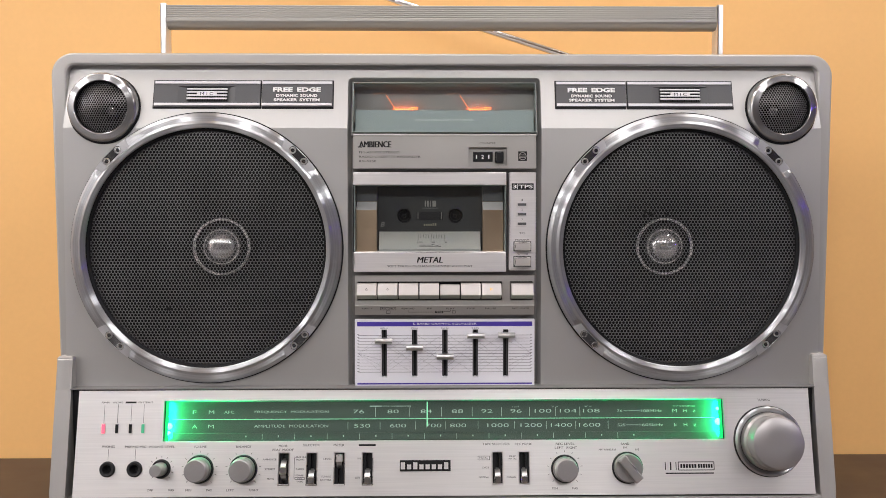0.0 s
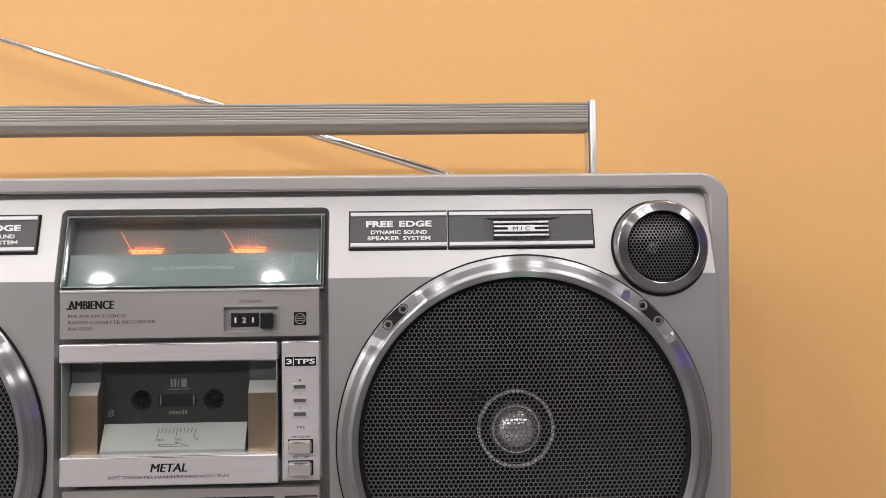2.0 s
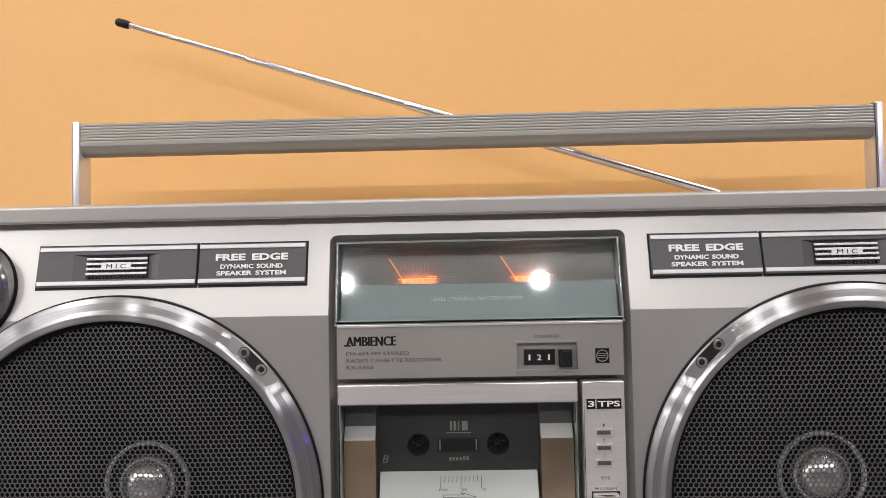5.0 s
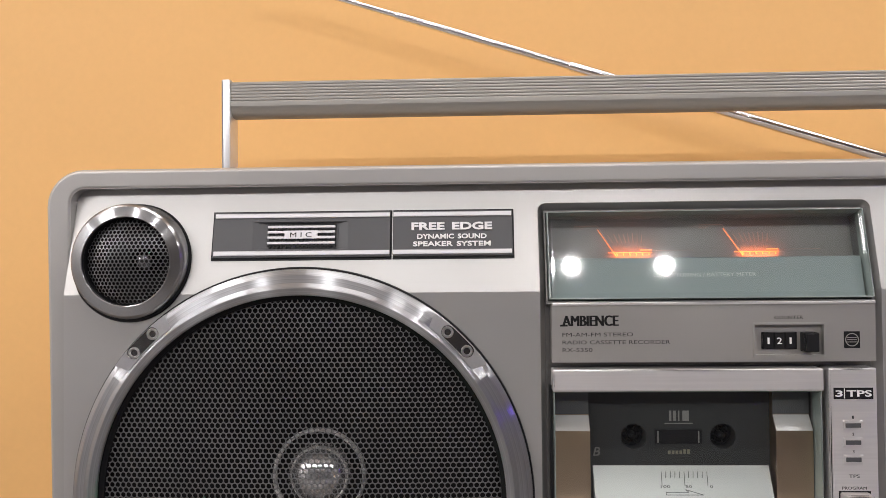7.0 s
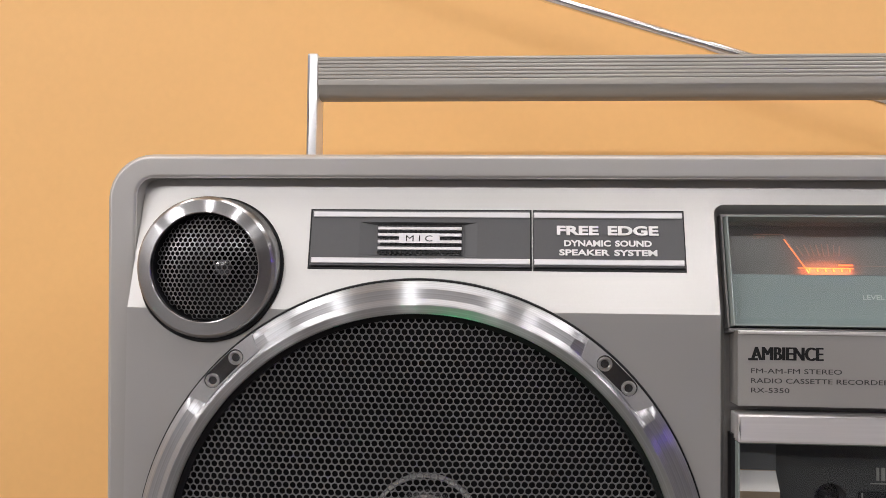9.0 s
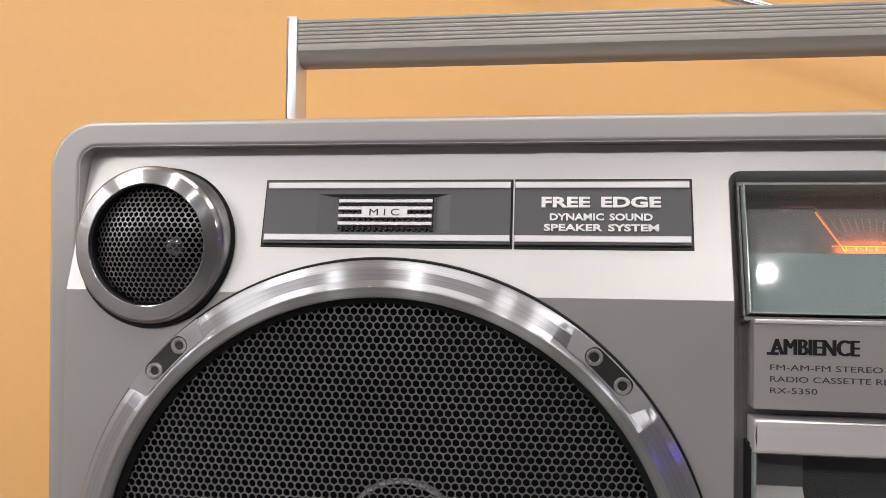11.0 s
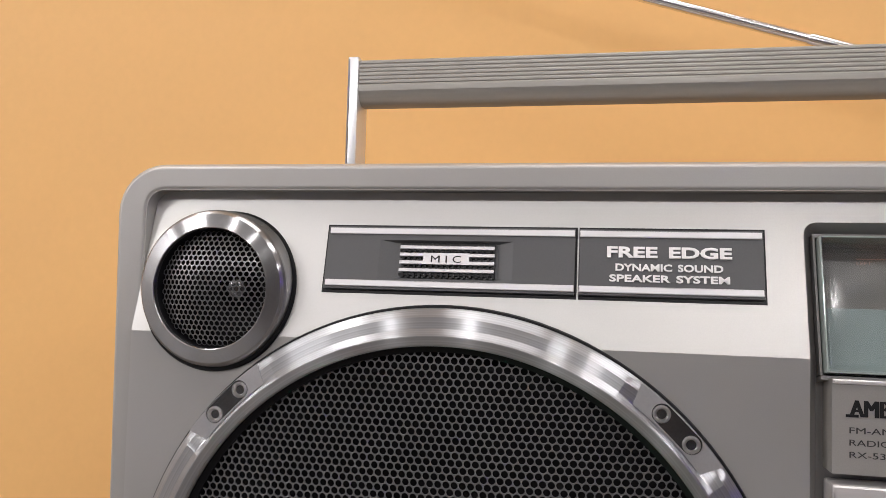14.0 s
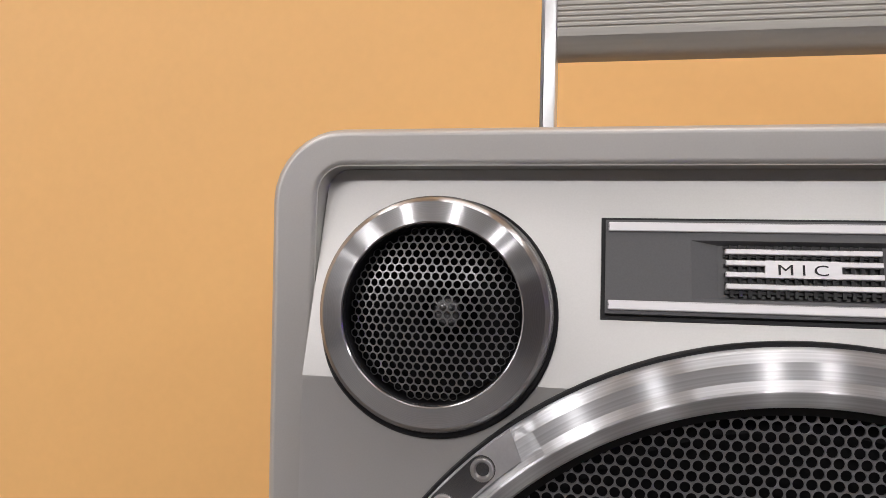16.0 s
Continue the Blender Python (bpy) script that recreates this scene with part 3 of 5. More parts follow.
def woofer(side):
    cu, cv = side * WX, WZ
    w = holder("woofer", (cu, 0, cv), boombox)
    w["label"] = "large round speaker with a spun chrome ring and black mesh"
    part("gasket", turned([(0.1066, -0.004), (0.1078, -0.0035), (0.1078, 0.0008), (0.1075, 0.0016), (0.1068, 0.0018)], cu, cv, 128, False), RUBBER, w, smooth=40)
    part("ring", lathe(bmesh.new(), RING, cu, cv, 288, False, POCKET, POCKETS), CHROME, w, "spun chrome ring", smooth=9)
    # black ring filling the gap from the chrome in to the mesh
    part("gap_ring", turned([(0.0948, 0.0046), (0.0944, 0.0032), (0.0931, 0.0024), (0.0926, 0.0021), (0.0924, -0.0040)], cu, cv, 128, False), RUBBER, w, smooth=40)
    m = FRONT @ Matrix.Translation((cu, cv, 0))
    raw_part("grille", *WGRILLE, GRILLE, w, "black perforated metal mesh", m)
    part("cone", turned([(0.0945, -0.002), (0.0935, -0.006), (0.088, -0.004), (0.083, -0.008), (0.036, -0.040), (0.030, -0.046)], cu, cv, 72), CONE, w, smooth=50)
    part("cap_ring", turned([(0.0242, -0.0420), (0.0240, -0.0392), (0.0232, -0.0385), (0.0225, -0.0392), (0.0223, -0.0420)], cu, cv, 56, False), CAPRING, w, "thin silver ring", smooth=50)
    part("dust_cap", turned([(0.0166, -0.0440), (0.0162, -0.0400), (0.0130, -0.0355), (0.0085, -0.0325), (0.0040, -0.0312), (0.0008, -0.0310)], cu, cv, 56), CAP, w,
         "silver domed cap behind the mesh", smooth=50)
    for a in (45, 135, 225, 315):
        for d in (-3.4, 3.4):
            t = radians(a + d)
            su, sv = cu + 0.1033 * math.cos(t), cv + 0.1033 * math.sin(t)
            bm = bmesh.new()
            for k in range(36):                 # knurled rim
                b = radians(10 * k)
                stroke(bm, (su + 0.0022 * math.cos(b), sv + 0.0022 * math.sin(b)), (su + 0.0027 * math.cos(b), sv + 0.0027 * math.sin(b)), 0.00026, 0.0036, 0.0046)
            lathe(bm, [(0.0026, 0.0036), (0.0026, 0.0044), (0.0024, 0.0048), (0.0019, 0.0048), (0.0017, 0.0044), (0.0015, 0.0039), (0.0005, 0.0038)], su, sv, 24)
            part("screw", bm, STEEL, w, "recessed steel screw", smooth=25)
        seat = [(0.0061 * e + 0.0031 * math.sin(radians(b)) * e, 0.0031 * math.cos(radians(b)) * e) for e in (1, -1) for b in range(0, 181, 15)]
        rim = [(r * math.sin(radians(b)), r * math.cos(radians(b)) - 0.1033) for r, span in ((0.1066, range(-9, 10, 2)), (0.0998, range(8, -9, -2))) for b in span]
        t = radians(a)
        m = Matrix.Translation((cu + 0.1033 * math.cos(t), cv + 0.1033 * math.sin(t), 0)) @ Matrix.Rotation(t - math.pi / 2, 4, "Z")
        # darker chrome here stands in for the shade inside the recess
        part("screw_seat", sheet(seat, [], 0.0039, 0.0030), DARKCHROME, w, "seat under two screws, darkened for the shade of its recess", FRONT @ m)
        part("facet", sheet(rim, [seat], 0.0044, 0.0030), FACET, w, "flat silver facet round two screws", FRONT @ m)


def draped(profile, cu, cv, seg=96):
    """A ring whose (r, n) profile follows the front, vertical below the break and leaning back above it."""
    bm = bmesh.new()
    rings = []
    for i in range(seg):
        a = 2 * math.pi * i / seg
        rings.append([bm.verts.new((cu + r * math.cos(a), cv + r * math.sin(a), n - SLOPE * max(0.0, cv + r * math.sin(a) - BREAK_Z))) for r, n in profile])
    skin(bm, list(zip(*rings)), False)
    return bm


def tweeter(side):
    cu, cv = side * TX, TZ
    w = holder("tweeter", (cu, 0, cv), boombox)
    w["label"] = "small round tweeter with a polished chrome ring"
    part("gasket", draped([(0.0236, -0.002), (0.0262, 0.0004), (0.0264, 0.0014), (0.0277, 0.0014), (0.0282, 0.0008), (0.0283, -0.0015)], cu, cv - 0.0004), RUBBER, w, smooth=40)
    part("ring", turned([(0.0273, -0.0150), (0.0272, 0.0006), (0.0270, 0.0022), (0.0266, 0.0032), (0.0260, 0.0039), (0.0256, 0.0042), (0.0214, 0.0048),
                         (0.0210, 0.0049), (0.0207, 0.0047), (0.0206, 0.0026)], cu, cv, 128, False), DULLCHROME, w, "polished chrome ring", smooth=14)
    # black ring inside the chrome, down behind the mesh
    part("gap_ring", turned([(0.0207, 0.0030), (0.0204, 0.0026), (0.0203, -0.0060)], cu, cv, 80, False), RUBBER, w, smooth=40)
    m = FRONT @ Matrix.Translation((cu, cv, 0))
    raw_part("grille", *TGRILLE, GRILLE, w, "domed black perforated mesh", m)
    part("housing", turned([(0.0206, -0.005), (0.0204, -0.020), (0.010, -0.020)], cu, cv, 48), CONE, w, smooth=40)
    part("dome", turned([(0.0078, -0.0200), (0.0070, -0.0160), (0.0045, -0.0130), (0.0008, -0.0120)], cu, cv, 32), DARKCHROME, w, smooth=50)


for side in (-1, 1):
    woofer(side)
    tweeter(side)

# ---- name strips with the built-in microphones ----


def name_strip(side):
    g = holder("name_strip", (side * 0.16, 0.005, 0.328), boombox)
    g["label"] = "dark grey strip with white lines and a microphone"
    a, b, c = 0.2320, 0.0885, 0.1464
    v0, v1 = vb(0.3167), vb(0.3402)

    def span(p, q):
        return (min(side * p, side * q), max(side * p, side * q))
    part("edge", boxes((*span(a, c - 0.0003), v0, v1, -0.0010, 0.0003), (*span(c - 0.0008, b), v0, v1, -0.0010, 0.0003), bev=0.0001), BLACK, g, m=BAND)
    r0, r1 = 0.2122, 0.1668          # sloping recess round the microphone
    f0, f1 = 0.2064, 0.1718
    z0, z1 = vb(0.3216), vb(0.3347)
    lo, top = 0.0005, 0.0018
    i0, i1, j0, j1 = a - 0.0010, c + 0.0004, v0 + 0.0012, v1 - 0.0010
    bm = bmesh.new()
    rings = []
    for us, vs_, n in (((i0, i1), (j0, j1), 0.0), ((i0, i1), (j0, j1), top), ((r0, r1), (z0, z1), top), ((f0, f1), (z0 + 0.0006, z1 - 0.0008), lo)):
        rings.append([bm.verts.new((side * u, v, n)) for u, v in ((us[0], vs_[0]), (us[1], vs_[0]), (us[1], vs_[1]), (us[0], vs_[1]))])
    for p, q in zip(rings, rings[1:]):
        for k in range(4):
            bm.faces.new((p[k], p[(k + 1) % 4], q[(k + 1) % 4], q[k]))
    bm.faces.new(rings[-1])
    part("microphone_plate", bm, DARKGREY, g, m=BAND)
    part("name_plate", boxes((*span(c - 0.0009, b + 0.0008), j0, j1, 0.0, top), bev=0.0002), DARKGREY, g, m=BAND)
    for p, q in ((a - 0.0016, c + 0.0005), (c - 0.0010, b + 0.0012)):
        for s0, s1 in ((v1 - 0.0038, v1 - 0.0016), (v0 + 0.0020, v0 + 0.0042)):
            part("stripe", boxes((*span(p, q), s0, s1, top - 0.0002, 0.0024), bev=0.00025), STRIPEM, g, "bright silver stripe", m=BAND)
    # ribbed mesh and the four bars of the microphone
    bm = bmesh.new()
    for i in range(17):
        u = 0.2042 - i * 0.00192
        box(bm, *span(u, u - 0.0008), z0 + 0.0007, z1 - 0.0010, lo, lo + 0.0013)
    for i in range(6):
        v = vb(0.3233) + i * (vb(0.3334) - vb(0.3233)) / 5
        box(bm, *span(0.2052, 0.1730), v - 0.0003, v + 0.0003, lo, lo + 0.0009)
    part("microphone_mesh", bm, BLACK, g, m=BAND)
    for z in (0.3322, 0.3297, 0.3271, 0.3245):
        part("bar", boxes((*span(0.2050, 0.1728), vb(z) - 0.00062, vb(z) + 0.00062, lo + 0.0005, 0.0024), bev=0.0002), STRIPEM, g, "bright silver bar", m=BAND)
    m0, m1 = span(0.1968, 0.1812)
    part("badge", boxes((m0, m1, vb(0.3265), vb(0.3303), lo + 0.0005, 0.0025)), STRIPEM, g, m=BAND)
    bm = bmesh.new()
    write(bm, "M I C", m0 + 0.0027, m1 - 0.0027, vb(0.3271), vb(0.3294), 0.00252)
    part("badge_lettering", bm, INK, g, m=BAND)
    mid = side * 0.1177
    letters("lettering", (("FREE EDGE", mid - 0.0190, mid + 0.0190, vb(0.3300), vb(0.3336)),), WHITE, g, "raised white letters", BAND, 0.0006, top, bold=0.034, gap=1.5)
    letters("lettering", (("DYNAMIC SOUND", mid - 0.0163, mid + 0.0163, vb(0.3258), vb(0.3281)),
                          ("SPEAKER SYSTEM", mid - 0.0182, mid + 0.0182, vb(0.3223), vb(0.3246))), WHITE, g, "raised white letters", BAND, 0.0005, top, bold=0.026, gap=1.5)


for side in (-1, 1):
    name_strip(side)

# ---- level meter under a clear cover ----
meter = holder("level_meter", (0, 0.005, 0.317), boombox)
meter["label"] = "twin needle level meter glowing orange behind a clear cover"
mv0, mv1 = vb(0.2972), vb(0.3376)
bm = boxes((-0.0742, -0.0735, mv0, mv1 + 0.0014, -0.0165, -0.0020), (0.0735, 0.0742, mv0, mv1 + 0.0014, -0.0165, -0.0020),
           (-0.0742, 0.0742, mv1 + 0.0010, mv1 + 0.0022, -0.0165, -0.0020), (-0.0742, 0.0742, mv0 - 0.0016, mv0 - 0.0004, -0.0165, -0.0010))
part("frame", bm, CHANNEL, meter, m=BAND)
part("scale_plate", boxes((-0.0734, 0.0734, vb(0.312), mv1 + 0.0010, -0.0165, -0.0138)), SCALEBACK, meter, m=BAND)
part("lower_plate", boxes((-0.0714, 0.0714, vb(0.2975), vb(0.3172), -0.0056, -0.0032), bev=0.0003), SLATE, meter, m=BAND)
bm = bmesh.new()                           # a hollow clear box, open at the back
c0, c1 = mv0 + 0.0002, mv1 + 0.0006
rings = []
for ins, n in ((0.0, -0.0120), (0.0, 0.0004), (0.0004, 0.0014), (0.0013, 0.0020), (0.0028, 0.0022)):
    rings.append([bm.verts.new(p) for p in ((-0.0730 + ins, c0 + ins, n), (0.0730 - ins, c0 + ins, n), (0.0730 - ins, c1 - ins, n), (-0.0730 + ins, c1 - ins, n))])
skin(bm, rings)
inner = [[bm.verts.new(p) for p in ((-0.0730 + t, c0 + t, n), (0.0730 - t, c0 + t, n), (0.0730 - t, c1 - t, n), (-0.0730 + t, c1 - t, n))] for t, n in ((0.0016, -0.0120), (0.0016, -0.0006), (0.0026, -0.0002))]
skin(bm, inner)
for k in range(4):
    bm.faces.new((rings[0][k], rings[0][(k + 1) % 4], inner[0][(k + 1) % 4], inner[0][k]))
cover = part("cover", bm, GLASS, meter, "clear acrylic cover with rounded edges", m=BAND)
cover.visible_shadow = False
# solid pale strips draw the highlight along the clear cover's rim
for u0, u1, v0, v1 in ((-0.0731, -0.0725, c0, c1), (0.0725, 0.0731, c0, c1), (-0.0725, 0.0725, c1 - 0.0005, c1), (-0.0725, 0.0725, c0, c0 + 0.0006)):
    part("cover_edge_highlight", boxes((u0, u1, v0, v1, -0.0060, 0.0015), bev=0.0002), GLASSEDGE, meter, "pale strip standing for the highlight on the cover's edge", m=BAND)
NS = -0.0136


def vm(z):
    return vb(z - 0.0010)


for x0 in (-0.0584, 0.0016):
    bm = bmesh.new()
    marks = bmesh.new()
    xa, xb = x0 + 0.0113, x0 + 0.0188
    stroke(bm, (x0, vm(0.3362)), (xa, vm(0.3362)), 0.0003, NS, NS + 0.0002)
    stroke(bm, (xa, vm(0.3362)), (xb - 0.002, vm(0.3265)), 0.0003, NS, NS + 0.0002)
    stroke(bm, (xb + 0.018, vm(0.324)), (xb + 0.038, vm(0.324)), 0.0002, NS, NS + 0.0002)
    for k, (u, h) in enumerate(((-0.0008, .004), (0.0016, .0045), (0.0034, .0045), (0.0052, .0045), (0.0068, .0048), (0.0086, .0048), (0.0104, .0045), (0.0122, .004))):
        lean = (4 - k) * 0.0005
        stroke(bm, (xb + u + 0.0006 - lean * 0.2, vm(0.3278)), (xb + u - lean, vm(0.3278) + h), 0.00045 if k % 2 else 0.0003, NS, NS + 0.0002)
    write(bm, "0%", xb - 0.0012, xb + 0.0012, vm(0.325), vm(0.3262), NS)
    write(bm, "50%", xb + 0.0044, xb + 0.0078, vm(0.325), vm(0.3262), NS)
    write(bm, "100%", xb + 0.0112, xb + 0.0154, vm(0.325), vm(0.3262), NS)
    stroke(marks, (xb - 0.003, vm(0.323)), (xb + 0.018, vm(0.323)), 0.0004, NS, NS + 0.0004)
    stroke(marks, (xb + 0.0125, vm(0.3242)), (xb + 0.018, vm(0.3242)), 0.0006, NS, NS + 0.0003)
    for k in range(6):
        stroke(marks, (xb + 0.0015 + k * 0.003, vm(0.3216)), (xb + 0.0011 + k * 0.0031, vm(0.3227)), 0.0005, NS, NS + 0.0004)
    write(bm, "LEFT" if x0 < 0 else "RIGHT", x0, x0 + 0.0045, vm(0.3343), vm(0.3354), NS)
    part("scale", bm, PALEMARK, meter, "pale printed scale with a faint glow put in", m=BAND)
    part("lit_scale", marks, ORANGE, meter, "orange lit scale line", m=BAND)
for x0 in (-0.0401, 0.0200):
    bm = bmesh.new()
    stroke(bm, (x0 + 0.0012, vm(0.3208)), (x0 - 0.0072, vm(0.334)), 0.0004, NS + 0.0010, NS + 0.0014)
    part("needle", bm, ORANGE, meter, "thin orange lit needle", m=BAND)
bm = bmesh.new()
write(bm, "LEVEL / TUNING / BATTERY METER", -0.0241, 0.0230, vb(0.3081), vb(0.3099), -0.0032, 0.0001)
part("lettering", bm, METERTEXT, meter, m=BAND)
for x0 in (-0.0336, 0.0266):
    d = bpy.data.lights.new("meter_bulb", "AREA")
    d.shape, d.size, d.size_y, d.energy, d.color = "RECTANGLE", 0.018, 0.002, 0.0026, (1.0, 0.2, 0.06)
    ob = new("meter_bulb", d)
    ob.matrix_world = BAND @ Matrix.Translation((x0 + 0.002, vb(0.3205), NS + 0.0022)) @ Matrix.Rotation(radians(25), 4, "X")

# ---- badge panel with the tape counter ----
badge = holder("badge_panel", (0, -0.005, 0.282), boombox)
badge["label"] = "satin silver panel with lettering and a tape counter"
hole = [(0.0187, 0.2720), (0.0492, 0.2720), (0.0492, 0.2857), (0.0187, 0.2857)]
outp = [(-0.0722, 0.2690), (0.0722, 0.2690), (0.0722, 0.2960), (-0.0722, 0.2960)]
bm = sheet(outp, [hole], 0.0040, -0.0060)
part("panel", bm, SATIN, badge)
part("panel_lip", boxes((-0.0722, 0.0722, 0.2948, 0.2962, 0.0036, 0.0046), bev=0.0004), BRUSHED, badge)
N5 = 0.0040
part("counter_recess", boxes((0.0187, 0.0492, 0.2720, 0.2857, 0.0005, 0.0016)), SATIN, badge)
part("counter_frame", boxes((0.0179, 0.0500, 0.2712, 0.2721, 0.0035, 0.0046), (0.0179, 0.0188, 0.2721, 0.2856, 0.0035, 0.0046),
                            (0.0491, 0.0500, 0.2721, 0.2856, 0.0035, 0.0046), (0.0179, 0.0500, 0.2856, 0.2865, 0.0035, 0.0046)), SATIN, badge)
part("counter_window", boxes((0.0224, 0.0380, 0.2744, 0.2822, 0.0014, 0.0026), bev=0.0003), BLACK, badge, "black counter window")
for i in range(3):
    cx = 0.0251 + i * 0.0049
    part("counter_wheel", boxes((cx - 0.0021, cx + 0.0021, 0.2747, 0.2819, 0.0024, 0.0031), bev=0.0003), BLACK, badge)
bm = bmesh.new()
for i, d in enumerate("121"):
    cx = 0.0251 + i * 0.0049
    w = 0.00045 if d == "1" else 0.0011
    write(bm, d, cx - w, cx + w, 0.2768, 0.2797, 0.00312, bold=0.005)
part("counter_digits", bm, WHITE, badge, "white counter digits")
part("reset_button", boxes((0.0397, 0.0463, 0.2734, 0.2822, 0.0012, 0.0068), bev=0.0008), BLACK, badge, "black reset button")
bm = boxes((0.0581, 0.0651, 0.2749, 0.2824, N5, N5 + 0.0002))
part("emblem", bm, INK, badge, "small black square emblem")
bm = bmesh.new()
lathe(bm, [(0.0030, N5 + 0.0002), (0.0030, N5 + 0.0003), (0.0026, N5 + 0.0003), (0.0026, N5 + 0.0002)], 0.0616, 0.27865, 28, False)
for k in (-1, 0, 1):
    stroke(bm, (0.0616 - 0.0021, 0.27865 + k * 0.001), (0.0616 + 0.0021, 0.27865 + k * 0.001), 0.0003, N5 + 0.0002, N5 + 0.0003)
part("emblem_line", bm, SATIN, badge)
bm = bmesh.new()
for k in range(3):                       # thickened by setting it three times, a hair apart
    write(bm, "AMBIENCE", -0.0677 + k * 0.0003, -0.0427 + k * 0.0003, 0.2855, 0.2903, N5 + k * 0.00003)
stroke(bm, (-0.0686, 0.2858), (-0.0652, 0.2858), 0.0008, N5, N5 + 0.00022)
part("name", bm, INK, badge, "bold black lettering")
letters("lettering", (("FM-AM-FM STEREO", -0.0676, -0.0357, 0.28075, 0.2825), ("RADIO CASSETTE RECORDER", -0.0676, -0.0191, 0.27725, 0.2790),
                      ("RX-5350", -0.0676, -0.0541, 0.2738, 0.27555), ("COUNTER", 0.0275, 0.0403, 0.2881, 0.2896)), GREYINK, badge, n=N5)

# ---- cassette compartment ----
deck = holder("cassette_door", (-0.012, -0.004, 0.227), boombox)
deck["label"] = "cassette door with a clear window and brushed metal bars"
part("top_bar", boxes((-0.0723, 0.0487, 0.2558, 0.2660, -0.005, 0.0048), bev=0.0008), BRUSHED, deck)
part("bottom_bar", boxes((-0.0723, 0.0487, 0.1869, 0.2031, -0.005, 0.0040), bev=0.0008), BRUSHED, deck)
win = part("window", boxes((-0.0712, 0.0478, 0.2033, 0.2556, 0.0004, 0.0030), bev=0.0006), GLASS, deck, "clear acrylic window")
win.visible_shadow = False
for u0, u1, v0, v1 in ((-0.0718, -0.0712, 0.2033, 0.2556), (0.0478, 0.0484, 0.2033, 0.2556), (-0.0712, 0.0478, 0.2552, 0.2557)):
    part("window_edge", boxes((u0, u1, v0, v1, -0.0060, 0.0032), bev=0.0003), GLASSEDGE, deck, "pale green acrylic edge")
part("bay", boxes((-0.0730, 0.0490, 0.2000, 0.2580, -0.034, -0.032), (-0.0730, -0.0715, 0.2000, 0.2580, -0.032, -0.0005), (0.0480, 0.0490, 0.2000, 0.2580, -0.032, -0.0005),
                  (-0.0730, 0.0490, 0.2560, 0.2580, -0.032, -0.005), (-0.0730, 0.0490, 0.2000, 0.2030, -0.032, -0.005)), BLACK, deck)
# reflections put in as colour: brown below, bright slope, dark upper face
for u0, u1 in ((-0.0708, -0.0545), (0.0305, 0.0472)):
    bm = bmesh.new()
    prof = [(0.2032, -0.012), (0.2032, -0.0040), (0.2362, -0.0040), (0.2428, -0.0085), (0.2555, -0.0085), (0.2555, -0.012)]
    ends = [[bm.verts.new((u, v, n)) for v, n in prof] for u in (u0, u1)]
    bm.faces.new(ends[0]), bm.faces.new(ends[1])
    for k in range(len(prof)):
        j = (k + 1) % len(prof)
        bm.faces.new((ends[0][k], ends[0][j], ends[1][j], ends[1][k]))
    part("guide", bm, GUIDE, deck, "reflective metal tape guide")
    part("guide_dark_reflection", box(bmesh.new(), u0, u1, 0.2432, 0.2556, -0.0086, -0.0082), DARKGREY, deck, "dark plate standing for the reflection on a guide's upper face")
    part("guide_bright_reflection", box(bmesh.new(), u0 + 0.0001, u1 - 0.0001, 0.0, 0.0079, 0.0, 0.0003), BRUSHED, deck, "bright plate standing for the ceiling mirrored in a guide's slope", m=plane(0.2362, 0.0040, 0.68))
bm = bmesh.new()
prof = [(0.2032, -0.0025), (0.2050, -0.0025), (0.2190, -0.0095), (0.2184, -0.0110), (0.2032, -0.0060)]
ends = [[bm.verts.new((u, v, n)) for v, n in prof] for u in (-0.0527, 0.0288)]
bm.faces.new(ends[0]), bm.faces.new(ends[1])
for k in range(len(prof)):
    j = (k + 1) % len(prof)
    bm.faces.new((ends[0][k], ends[0][j], ends[1][j], ends[1][k]))
part("ledge", bm, LEDGEM, deck, "sloping bright metal ledge")
LEDGE = plane(0.2050, 0.0025, 0.5)
bm = bmesh.new()
for k in range(11):
    u = -0.0215 + k * 0.0021
    stroke(bm, (u + 0.0004, 0.0128), (u, 0.0098 if k % 5 else 0.0062), 0.00025, 0.0, 0.0002)
write(bm, "100", -0.0221, -0.0178, 0.0054, 0.0066, 0.0)
write(bm, "50", -0.0106, -0.0078, 0.0054, 0.0066, 0.0)
write(bm, "0", 0.0004, 0.0018, 0.0054, 0.0066, 0.0)
for p, q in (((-0.020, 0.0022), (-0.020, 0.0034)), ((-0.020, 0.0034), (-0.0095, 0.0034)), ((-0.0095, 0.0034), (-0.0110, 0.0046)), ((-0.0110, 0.0046), (-0.0030, 0.0022)), ((-0.0030, 0.0022), (-0.020, 0.0022))):
    stroke(bm, p, q, 0.00025, 0.0, 0.0002)
part("ledge_marks", bm, GREYINK, deck, "grey tape scale and arrow", m=LEDGE)
bm = bmesh.new()
for k in range(3):
    write(bm, "METAL", -0.0222 + k * 0.00022, -0.0020 + k * 0.00022, 0.1944, 0.1990, 0.0040 + k * 0.00003, shear=0.2)
part("name", bm, INK, deck, "bold black lettering")
letters("lettering", (("SOFT TOUCH MECHANISM/REWIND AUTO PLAY", -0.0455, 0.0220, 0.1909, 0.1925),), INK, deck, n=0.0040)

